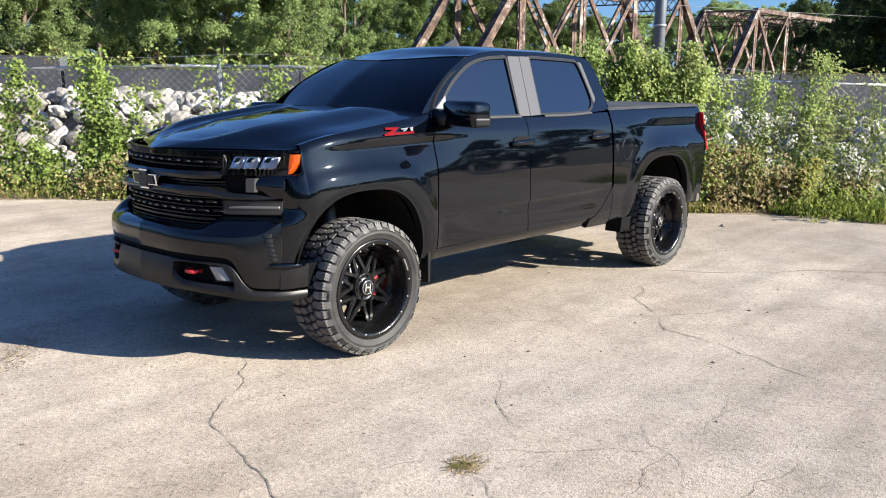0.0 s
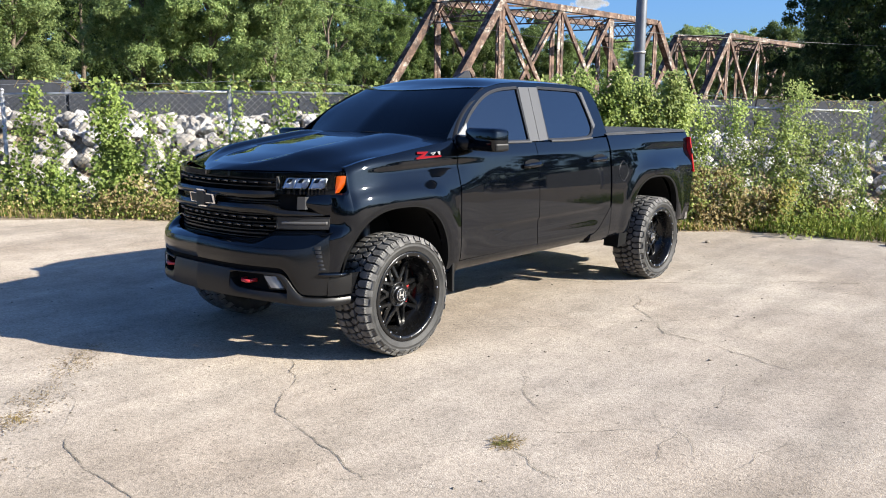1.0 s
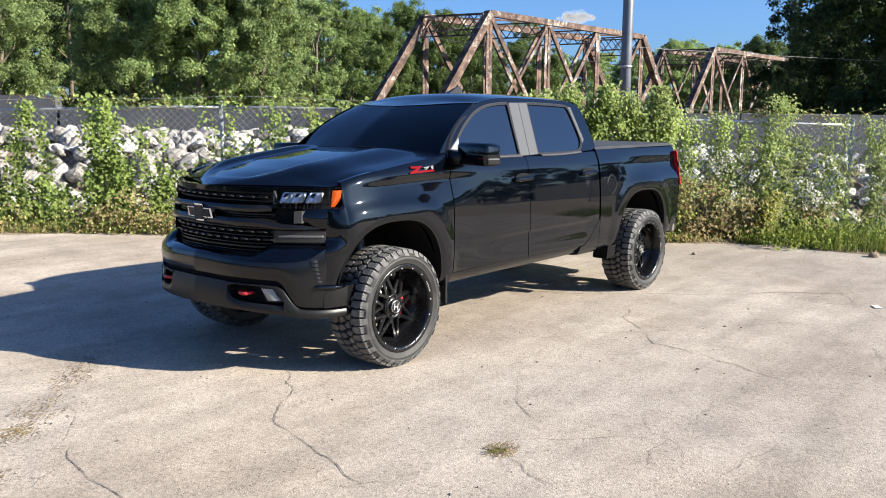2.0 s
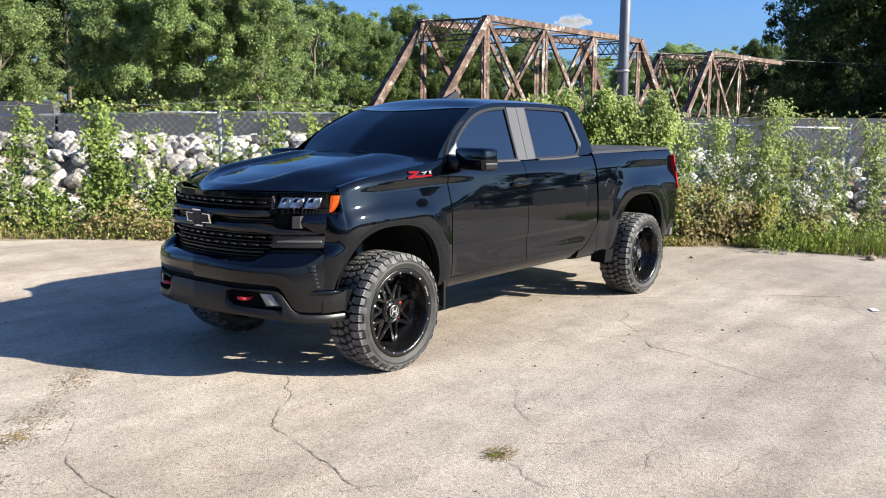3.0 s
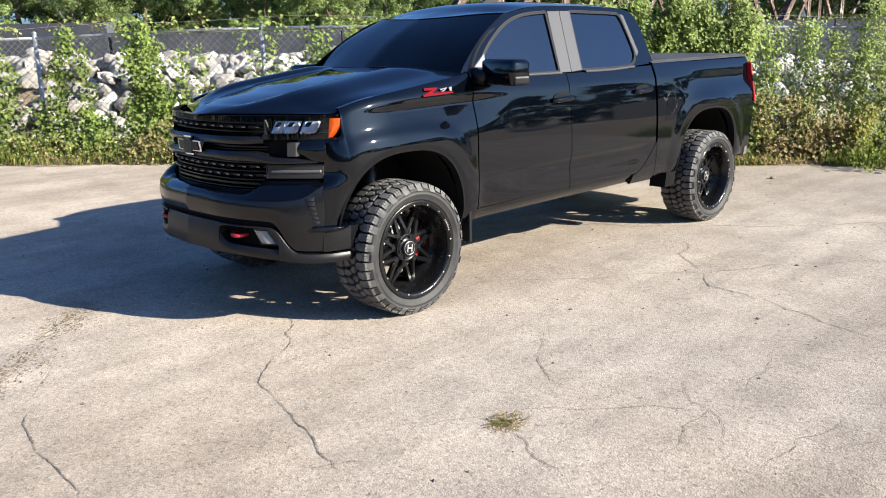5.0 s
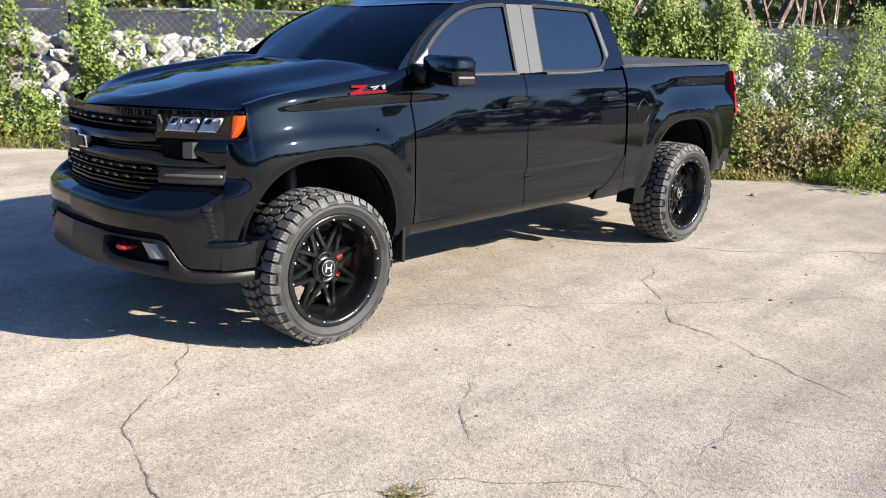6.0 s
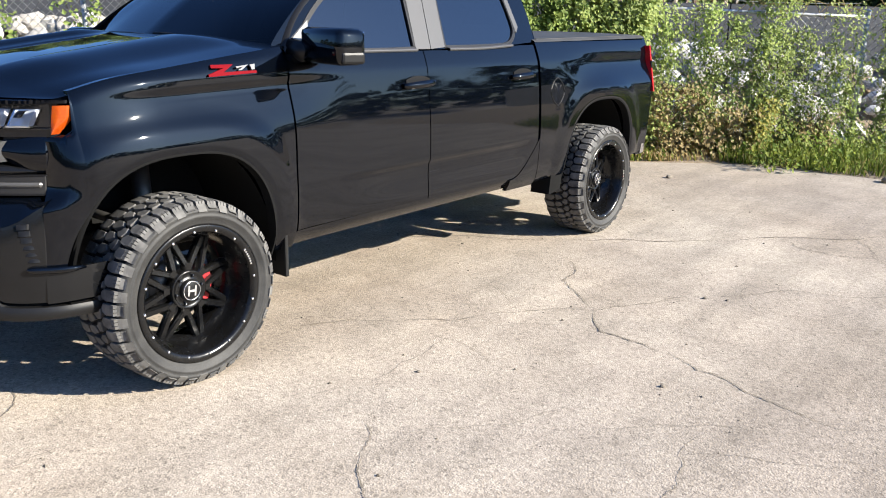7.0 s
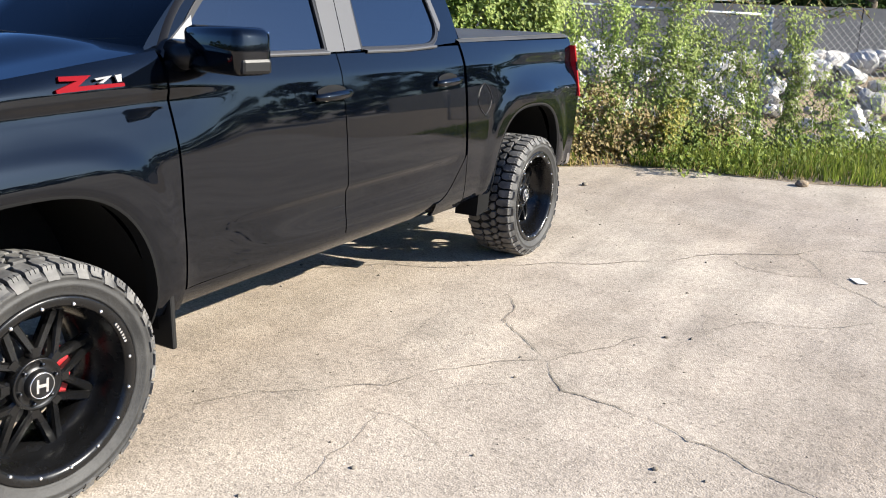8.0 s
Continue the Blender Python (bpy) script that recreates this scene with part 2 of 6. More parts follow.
def part(name, bm, mat, parent, label="", smooth=False):
    """Link a bmesh, given in world coordinates, as one mesh under a thing or a part."""
    top = parent
    while top is not None and top.parent is not None:
        top = top.parent
    off = BASE.get(top, Vector((0, 0, 0))) if top is not None else Vector((0, 0, 0))
    bmesh.ops.translate(bm, vec=-off, verts=bm.verts)
    me = bpy.data.meshes.new(name)
    if smooth:
        for f in bm.faces:
            f.smooth = True
    bm.to_mesh(me)
    bm.free()
    me.materials.append(mat)
    ob = new(name, me)
    ob.parent = parent
    if label:
        tagged(ob, label)
    return ob


def lone(name, bm, mat, label, category, group="", kind="", smooth=False):
    return tagged(part(name, bm, mat, None, "", smooth), label, category, group, kind)


def box(bm, x0, x1, y0, y1, z0, z1, bevel=0.0, m=None):
    got = bmesh.ops.create_cube(bm, size=1.0, matrix=Matrix.LocRotScale(((x0 + x1) / 2, (y0 + y1) / 2, (z0 + z1) / 2), None, (abs(x1 - x0), abs(y1 - y0), abs(z1 - z0))))
    vs = got["verts"]
    if bevel:
        es = list({e for v in vs for e in v.link_edges})
        r = bmesh.ops.bevel(bm, geom=es, offset=bevel, segments=2, profile=0.5, affect="EDGES")
        vs = list({v for f in r["faces"] for v in f.verts} | {v for v in vs if v.is_valid})
    if m is not None:
        bmesh.ops.transform(bm, matrix=m, verts=vs)
    return vs


def tube(bm, points, radius, sides=8, cap=True):
    """A round bar along points; radius is one number or one for each point."""
    pts = [Vector(p) for p in points]
    rr = radius if isinstance(radius, (list, tuple)) else [radius] * len(pts)
    rings = []
    for i, p in enumerate(pts):
        d = (pts[min(i + 1, len(pts) - 1)] - pts[max(i - 1, 0)]).normalized()
        a = d.cross(Vector((0, 0, 1)) if abs(d.z) < 0.9 else Vector((1, 0, 0))).normalized()
        b = d.cross(a)
        rings.append([bm.verts.new(p + rr[i] * (a * math.cos(2 * math.pi * k / sides) + b * math.sin(2 * math.pi * k / sides))) for k in range(sides)])
    for r0, r1 in zip(rings, rings[1:]):
        for k in range(sides):
            f = bm.faces.new((r0[k], r0[(k + 1) % sides], r1[(k + 1) % sides], r1[k]))
            f.smooth = True
    if cap:
        bm.faces.new(rings[0][::-1])
        bm.faces.new(rings[-1])


def beam(bm, a, b, w, h):
    """A rectangular bar from a to b, w wide and h high."""
    a, b = Vector(a), Vector(b)
    d = b - a
    side = d.cross(Vector((0, 0, 1)))
    side = side.normalized() if side.length > 1e-4 else Vector((1, 0, 0))
    up = side.cross(d).normalized()
    v = [bm.verts.new(p + side * sx * w / 2 + up * sz * h / 2) for p in (a, b) for sx, sz in ((-1, -1), (1, -1), (1, 1), (-1, 1))]
    for f in ((0, 1, 2, 3), (7, 6, 5, 4), (0, 4, 5, 1), (1, 5, 6, 2), (2, 6, 7, 3), (3, 7, 4, 0)):
        bm.faces.new([v[i] for i in f])


def curve(*pts):
    """A smooth function through points (x, y)."""
    xs, ys = [p[0] for p in pts], [p[1] for p in pts]
    n = len(xs)
    sl = [(ys[i + 1] - ys[i]) / (xs[i + 1] - xs[i]) for i in range(n - 1)]
    tg = [sl[0]] + [0.0 if sl[i - 1] * sl[i] <= 0 else 2 * sl[i - 1] * sl[i] / (sl[i - 1] + sl[i]) for i in range(1, n - 1)] + [sl[-1]]

    def at(x):
        if x <= xs[0]:
            return ys[0]
        if x >= xs[-1]:
            return ys[-1]
        i = max(k for k in range(n - 1) if xs[k] <= x)
        d = xs[i + 1] - xs[i]
        t = (x - xs[i]) / d
        return (2 * t ** 3 - 3 * t * t + 1) * ys[i] + (t ** 3 - 2 * t * t + t) * d * tg[i] + (3 * t * t - 2 * t ** 3) * ys[i + 1] + (t ** 3 - t * t) * d * tg[i + 1]
    return at


def step(a, b, x):
    t = min(1.0, max(0.0, (x - a) / (b - a)))
    return t * t * (3 - 2 * t)


def sheet(us, vs, f, skirt=None, bm=None):
    """A smooth grid of f(u, v); skirt: the way by which its rim is folded in."""
    bm = bm or bmesh.new()
    g = [[bm.verts.new(f(u, v)) for v in vs] for u in us]
    nu, nv = len(us), len(vs)
    for i in range(nu - 1):
        for j in range(nv - 1):
            bm.faces.new((g[i][j], g[i + 1][j], g[i + 1][j + 1], g[i][j + 1])).smooth = True
    if skirt is not None:
        rim = [g[i][0] for i in range(nu)] + [g[-1][j] for j in range(1, nv)] + [g[i][-1] for i in range(nu - 2, -1, -1)] + [g[0][j] for j in range(nv - 2, 0, -1)]
        inner = [bm.verts.new(v.co + Vector(skirt(v.co) if callable(skirt) else skirt)) for v in rim]
        for k in range(len(rim)):
            m = (k + 1) % len(rim)
            bm.faces.new((rim[k], inner[k], inner[m], rim[m]))
        bm.edges.ensure_lookup_table()
        for k in range(len(rim)):
            e = bm.edges.get((rim[k], rim[(k + 1) % len(rim)]))
            if e:
                e.smooth = False
    bmesh.ops.recalc_face_normals(bm, faces=bm.faces)
    return bm


def lin(a, b, n):
    return [a + (b - a) * i / n for i in range(n + 1)]

# ---------------------------------------------------------------- ground
def gz(x, y):
    return 0.12 * step(3.5, 8.5, y)


xs = [-900, -300, -100, -40, -20, -12] + lin(-8, 16, 60) + [20, 30, 60, 120, 300, 900]
ys = [-900, -300, -100, -40, -20, -12] + lin(-8, 14, 55) + [18, 25, 40, 80, 200, 900]
ground = lone("ground", sheet(xs, ys, lambda x, y: (x, y, gz(x, y))), pavement, "worn pale tan concrete lot with grit and cracks", "ground", kind="structure")

F0, FD, FN = Vector((1.0, 9.3, 0)), Vector((0.661, -0.750, 0)), Vector((0.750, 0.661, 0))
edge_w = curve((-30, -0.9), (0.4, -0.82), (2.4, -0.65), (8, -0.6), (10.7, -0.6), (11.4, -0.75), (12.1, -1.25), (12.6, -1.65), (13.3, -1.95), (18, -2.6), (40, -4))


def fp(s, w, z=0.0):
    """A place by its distance along the fence, behind it, and height over the lot."""
    p = F0 + FD * s + FN * w
    return Vector((p.x, p.y, gz(p.x, p.y) + z))


def verge_z(s, w):
    bank = 0.06 * step(-0.6, 0.2, w) + 0.035 * noise.noise((s * 1.3, w * 1.3, 3)) * step(-0.9, -0.2, w)
    return 0.006 + max(0.0, bank)


def verge_point(s, w):
    wob = 0.10 * noise.noise((s * 1.1, 0, 9)) + 0.06 * noise.noise((s * 4.3, 0, 4))
    ww = w + (edge_w(s) + wob + 0.6) * step(0.4, -0.6, w)
    return fp(s, ww, verge_z(s, ww) - (0.012 if w <= -0.6 else 0))


verge = lone("verge", sheet(lin(-25, 40, 260), [-0.6, -0.55, -0.45, -0.3, -0.15, 0, 0.2, 0.5, 1, 2, 4, 10, 160], verge_point), dirt, "bare brown soil strip along the fence foot", "soil", kind="structure")


def crack(seed, run, width, wander=0.13, depth=7):
    """One wandering crack through a few places, as a thin ragged strip of dirt."""
    rnd = random.Random(seed)
    pts = [Vector((*p, 0)) for p in run]
    amp = wander
    for _ in range(depth):
        out = [pts[0]]
        for p, r in zip(pts, pts[1:]):
            d = r - p
            out += [(p + r) / 2 + Vector((-d.y, d.x, 0)) * rnd.uniform(-amp, amp), r]
        pts = out
        amp *= 0.93
    bm = bmesh.new()
    last = None
    for i, p in enumerate(pts):
        d = (pts[min(i + 1, len(pts) - 1)] - pts[max(i - 1, 0)]).normalized()
        w = 0.72 * width * (0.25 + 0.75 * rnd.random() * (0.6 + 0.4 * math.sin(i * 0.21 + seed))) * min(1, 4 * i / len(pts), 4 * (len(pts) - i) / len(pts)) + 0.0012
        sd = Vector((-d.y, d.x, 0)) * w / 2
        p = p + sd.normalized() * rnd.gauss(0, 0.0022)
        pair = [bm.verts.new((p.x + s * sd.x, p.y + s * sd.y, gz(p.x, p.y) + 0.004)) for s in (-1, 1)]
        if last:
            bm.faces.new((last[0], pair[0], pair[1], last[1]))
        last = pair
    return lone("crack", bm, crack_mat, "thin dirt-filled crack across the pale lot surface", "crack", "cracks in the lot", "structure")


# ---------------------------------------------------------------- flood wall and rubble behind the fence
def wall(name, s0, s1, w0, top, label):
    bm = bmesh.new()
    step_s = (s1 - s0) / max(1, round((s1 - s0) / 4.5))
    s = s0
    while s < s1 - 0.01:
        a, b = fp(s + 0.012, w0), fp(s + step_s - 0.012, w0)
        n = FN * 0.3
        z0, z1 = -0.2, top
        v = [bm.verts.new((p.x + k * n.x, p.y + k * n.y, z)) for z in (z0, z1) for p, k in ((a, 0), (b, 0), (b, 1), (a, 1))]
        for f in ((0, 1, 5, 4), (1, 2, 6, 5), (2, 3, 7, 6), (3, 0, 4, 7), (4, 5, 6, 7)):
            bm.faces.new([v[i] for i in f])
        s += step_s
    return lone(name, bm, wall_mat, label, "wall", kind="structure")


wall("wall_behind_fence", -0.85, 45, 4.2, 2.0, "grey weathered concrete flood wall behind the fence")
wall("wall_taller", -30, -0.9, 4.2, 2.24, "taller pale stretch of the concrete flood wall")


def rock_mesh(seed):
    rnd = random.Random(seed)
    bm = bmesh.new()
    bmesh.ops.create_icosphere(bm, subdivisions=2, radius=0.5)
    sx, sy, sz = rnd.uniform(0.8, 1.3), rnd.uniform(0.7, 1.1), rnd.uniform(0.55, 0.85)
    cuts = [(Vector((rnd.gauss(0, 1), rnd.gauss(0, 1), rnd.gauss(0, 1))).normalized(), rnd.uniform(0.26, 0.42)) for _ in range(9)]
    for v in bm.verts:
        for n, d in cuts:
            k = v.co.dot(n)
            if k > d:
                v.co -= n * (k - d)
        v.co *= 1 + 0.12 * noise.noise(v.co * 3 + Vector((seed * 7, 0, 0)))
        v.co = Vector((v.co.x * sx, v.co.y * sy, v.co.z * sz))
    me = bpy.data.meshes.new("rock")
    bm.to_mesh(me)
    bm.free()
    me.materials.append(rock_mat)
    return me


ROCKS = [rock_mesh(k) for k in range(9)]


def rubble(name, s0, s1, crest, count, seed, near, label):
    """A bank of broken stone that climbs from the fence to the wall."""
    rnd = random.Random(seed)
    base = fp((s0 + s1) / 2, 2.5)
    pile = root(name, base, label, "rock pile")
    core = sheet(lin(s0, s1, 40), lin(0.9, 4.1, 8), lambda s, w: fp(s, w, max(0.02, crest(s) * step(0.6, 3.0, w) - 0.16 + 0.06 * noise.noise((s * 2, w * 2, 0)))))
    part("bank", core, dirt, pile)
    vs, fs = [], []
    for k in range(count):
        s, t = rnd.uniform(s0, s1), rnd.random() ** 0.8
        w = 0.75 + 2.6 * t
        z = crest(s) * step(0.6, 3.0, w)
        me = rnd.choice(ROCKS)
        size = rnd.choice((0.14, 0.18, 0.23, 0.28, 0.36, 0.44)) * rnd.uniform(0.85, 1.2)
        m = Matrix.LocRotScale(fp(s, w, z + rnd.uniform(-0.05, 0.06)) - base, Euler((rnd.uniform(-0.6, 0.6), rnd.uniform(-0.6, 0.6), rnd.uniform(0, 6.3))), (size, size, size))
        if near[0] < s < near[1] and len(pile.children) < 300:
            ob = new("rock", me)
            ob.parent = pile
            ob.matrix_local = m
        else:
            n = len(vs)
            vs += [m @ v.co for v in me.vertices]
            fs += [[n + i for i in p.vertices] for p in me.polygons]
    me = bpy.data.meshes.new("rubble")
    me.from_pydata(vs, [], fs)
    me.materials.append(rock_mat)
    ob = new("rubble", me)
    ob.parent = pile
    tagged(ob, kind="stuff")
    return pile


rubble("rock_pile", -6, 8, lambda s: 1.38 + 0.12 * noise.noise((s * 0.9, 0, 0)), 1150, 5, (-0.5, 5.5), "bank of broken white limestone riprap behind the fence")
rubble("rock_pile", 9.5, 22, lambda s: 1.12 + 0.16 * noise.noise((s * 0.8, 5, 0)), 620, 8, (10.5, 16), "lower bank of broken white limestone overgrown with vines")

# ---------------------------------------------------------------- chain-link fence
rail_top = curve((-12, 1.72), (0, 1.90), (3.4, 1.975), (8, 1.90), (13.1, 1.78), (30, 1.6))


def fz(s, k):
    """Height at share k of the fence's height, over the world's zero."""
    g = fp(s, 0).z
    return g + (rail_top(s) - g) * k


fence = root("chain_link_fence", fp(5, 0), "galvanised chain-link fence with top rail, overgrown with vines", "fence")
POSTS = [-9.5, -6.3, -3.15, 0.0, 3.39, 6.6, 9.8, 13.05, 16.3, 19.5, 22.7]
for s in POSTS:
    bm = bmesh.new()
    p = fp(s, 0)
    tube(bm, [(p.x, p.y, -0.1), (p.x, p.y, fz(s, 1.0) + 0.05)], 0.030, 10)
    post = part("post", bm, galv, fence)
    bm = bmesh.new()
    tube(bm, [(p.x, p.y, fz(s, 1.0) + 0.05), (p.x, p.y, fz(s, 1.0) + 0.075), (p.x, p.y, fz(s, 1.0) + 0.09)], [0.036, 0.03, 0.006], 10)
    part("post_cap", bm, galv, post)
for a, b in zip(POSTS[:-1], POSTS[1:]):
    if a > 13:
        continue
    bm = bmesh.new()
    pts = [fp(s, -0.002) for s in lin(a, b, 4)]
    tube(bm, [(p.x, p.y, fz(s, 0.995)) for p, s in zip(pts, lin(a, b, 4))], 0.022, 8)
    part("top_rail", bm, galv, fence)


def mesh_wire(s0, s1, k0=0.03, k1=0.985, cell=0.105):
    """Two sets of thin slanting wires."""
    bm = bmesh.new()
    h = 1.86
    n = int((s1 - s0 + h) / cell)
    for way in (1, -1):
        for i in range(n):
            s = s0 - (h if way > 0 else 0) + i * cell
            a, b = s, s + way * h
            lo, hi = 0.0, 1.0
            if way > 0:
                lo = max(lo, (s0 - a) / h)
                hi = min(hi, (s1 - a) / h)
            else:
                a, b = s + 0, s - h
                lo = max(lo, (a - s1) / h)
                hi = min(hi, (a - s0) / h)
            if hi - lo < 0.02:
                continue
            ends = []
            for t in (lo, hi):
                ss = a + (b - a) * t
                p = fp(ss, -0.028 + 0.004 * way)
                ends.append(Vector((p.x, p.y, fz(ss, k0 + (k1 - k0) * t))))
            tube(bm, ends, 0.0038, 3, False)
    return bm


for s0, s1 in ((-9.5, 3.39), (3.39, 13.05), (13.05, 22.7)):
    tagged(part("wire_mesh", mesh_wire(s0, s1), wire_galv, fence), kind="stuff")

# barbed strand and loose tendrils over the rail
bm = bmesh.new()
for k, lift in ((0, 0.14),):
    ss = lin(-9.5, 13, 60)
    tube(bm, [(fp(s, 0.12 + 0.1 * k).x, fp(s, 0.12 + 0.1 * k).y, rail_top(s) + lift + 0.02 * math.sin(s * 2.0 + k)) for s in ss], 0.003, 4, False)
part("barbed_wire", bm, galv, fence)


# ---------------------------------------------------------------- vines, weeds and grass
def leaves(name, spots, mat, label, category, parent=None):
    """Folded pointed leaves at (place, size, way out); one mesh of many."""
    vs, fs = [], []
    for p, size, out in spots:
        a = Vector((random.gauss(0, 1), random.gauss(0, 1), random.gauss(-0.6, 0.7))).normalized()
        n = (out + Vector((random.gauss(0, 0.5), random.gauss(0, 0.5), random.gauss(0.2, 0.5)))).normalized()
        a = (a - n * a.dot(n)).normalized()
        b = n.cross(a)
        i = len(vs)
        vs += [p - a * size * 0.45, p + b * size * 0.42 - a * size * 0.12 + n * size * 0.12, p + a * size * 0.6, p - b * size * 0.42 - a * size * 0.12 + n * size * 0.12, p - n * size * 0.02]
        fs += [(i, i + 1, i + 4), (i + 1, i + 2, i + 4), (i + 2, i + 3, i + 4), (i + 3, i, i + 4)]
    me = bpy.data.meshes.new(name)
    me.from_pydata(vs, [], fs)
    me.materials.append(mat)
    return me


OUT = (-FN * 0.6 + Vector((0.15, -0.6, 0.4))).normalized()


def vine(s, spread, top, count, seed, mat=vine_leaf, foot=0.05, size=0.075, bulge=0.12, label="leafy green climbing vine hanging on the fence"):
    """One climbing plant: wandering stems with leaves along them."""
    random.seed(seed)
    base = fp(s, -0.05)
    v = root("vine", base, label, "vine", "vines on the fence")
    bm = bmesh.new()
    spots = []
    stems = max(3, int(spread * 9))
    for k in range(stems):
        x = s + random.gauss(0, spread * 0.45)
        pts = []
        hgt = top * random.uniform(0.84, 1.08)
        z = foot
        while z < hgt:
            pts.append(fp(x, random.uniform(-bulge, 0.02), z))
            x += random.gauss(0, 0.05)
            z += 0.14
        if len(pts) > 1:
            tube(bm, pts, 0.005, 3, False)
            for _ in range(count // stems):
                i = random.randrange(len(pts) - 1)
                p = pts[i].lerp(pts[i + 1], random.random())
                spots.append((p + FD * random.gauss(0, 0.07) - FN * abs(random.gauss(0, bulge * 0.8)) + Vector((0, 0, random.gauss(0, 0.05))), size * random.uniform(0.6, 1.35), OUT))
    tagged(part("stem", bm, bark, v), kind="stuff")
    ob = new("foliage", leaves("foliage", [(p - base, z, o) for p, z, o in spots], mat, "", ""))
    ob.parent = v
    tagged(ob, kind="stuff")
    return v


def bank_of(name, s0, s1, w0, w1, z0, z1, count, seed, mat, size, label, category="weeds"):
    """A loose mass of leaves along the fence foot."""
    random.seed(seed)
    spots = []
    for _ in range(count):
        s = random.uniform(s0, s1)
        dens = 0.5 + 0.9 * noise.noise((s * 1.7, seed, 0))
        z = z0 + (z1 - z0) * random.random() ** 1.5 * max(0.25, dens + 0.3)
        spots.append((fp(s, random.uniform(w0, w1), z), size * random.uniform(0.5, 1.4), OUT))
    ob = new(name, leaves(name, spots, mat, label, category))
    return tagged(ob, label, category, kind="stuff")


def blades(name, s0, s1, w0, w1, h, count, seed, mat, label, follow=True):
    rnd = random.Random(seed)
    vs, fs = [], []
    for _ in range(count):
        s = rnd.uniform(s0, s1)
        lo = (edge_w(s) + 0.05 if follow else w0)
        w = lo + (w1 - lo) * rnd.random() ** 1.2
        if noise.noise((s * 1.4, w * 1.4, seed)) + rnd.uniform(-0.4, 0.4) < -0.18:
            continue
        p = fp(s, w, 0.01)
        k = h * rnd.uniform(0.4, 1.25) * (0.55 + 0.45 * step(lo, lo + 0.5, w))
        a = rnd.uniform(0, 6.3)
        d = Vector((math.cos(a), math.sin(a), 0))
        lean = Vector((rnd.gauss(0, 0.3), rnd.gauss(0, 0.3), 0)) * k
        wd = rnd.uniform(0.004, 0.009)
        i = len(vs)
        vs += [p - d * wd, p + d * wd, p + lean * 0.4 + Vector((0, 0, k * 0.6)) + d * wd * 0.7, p + lean * 0.4 + Vector((0, 0, k * 0.6)) - d * wd * 0.7, p + lean + Vector((0, 0, k * 0.95))]
        fs += [(i, i + 1, i + 2, i + 3), (i + 3, i + 2, i + 4)]
    me = bpy.data.meshes.new(name)
    me.from_pydata(vs, [], fs)
    me.materials.append(mat)
    return tagged(new(name, me), label, "grass", kind="stuff")


for i, (s, spread, top, count) in enumerate((
        (-3.0, 0.5, 1.8, 1300), (-1.6, 0.4, 1.9, 1200), (-0.5, 0.3, 1.7, 900), (0.1, 0.1, 1.0, 400), (0.52, 0.16, 1.85, 1250), (0.95, 0.18, 0.85, 600), (1.45, 0.14, 2.0, 1300), (1.72, 0.16, 1.95, 1150), (1.88, 0.25, 1.2, 1500),
        (2.25, 0.08, 1.85, 480), (2.5, 0.2, 0.9, 700), (3.0, 0.15, 1.0, 500), (3.42, 0.08, 2.2, 330), (3.8, 0.15, 1.5, 450), (4.3, 0.2, 1.9, 650), (4.9, 0.3, 1.9, 850))):
    vine(s, spread, top, count, 40 + i, vine_shaded, size=0.056)
for i, (s, spread, top, count, bulge) in enumerate((
        (5.2, 0.7, 1.9, 2800, 0.2), (5.9, 0.8, 1.95, 4200, 0.3), (6.6, 0.8, 1.95, 5000, 0.35), (7.3, 0.8, 1.95, 5000, 0.4), (8.0, 0.8, 2.05, 5400, 0.35), (8.35, 0.35, 2.22, 3600, 0.3), (8.7, 0.55, 2.28, 7500, 0.30),
        (9.02, 0.4, 2.26, 4200, 0.28), (9.3, 0.5, 2.24, 7000, 0.26), (9.58, 0.35, 2.2, 4200, 0.24), (9.85, 0.34, 2.14, 4600, 0.22), (10.2, 0.25, 2.0, 2900, 0.16), (10.5, 0.25, 1.95, 2600, 0.14), (10.9, 0.25, 1.95, 2700, 0.13), (11.3, 0.2, 1.95, 2200, 0.13), (11.72, 0.13, 2.0, 4200, 0.16),
        (12.2, 0.25, 1.75, 2300, 0.12), (12.6, 0.2, 1.5, 1200, 0.12), (12.95, 0.10, 2.05, 1700, 0.12), (13.3, 0.10, 1.95, 1700, 0.12), (13.5, 0.12, 1.7, 500, 0.12), (13.9, 0.15, 1.2, 520, 0.12), (14.5, 0.45, 1.2, 900, 0.14),
        (15.4, 0.6, 1.3, 1000, 0.15), (16.6, 0.7, 1.3, 1100, 0.15), (18, 0.9, 1.4, 1200, 0.2))):
    fine = s > 8.4
    vine(s, spread, top, int(count * (0.95 if s > 10 else 1.2)) if fine else count, 80 + i, vine_shaded if 8.5 < s < 9.3 else vine_leaf, bulge=bulge, size=0.040 if s > 10 else (0.052 if fine else 0.078))
vine(11.72, 0.15, 0.75, 900, 119, vine_yellow, bulge=0.2, size=0.042, label="yellowing vine leaves low on the fence")


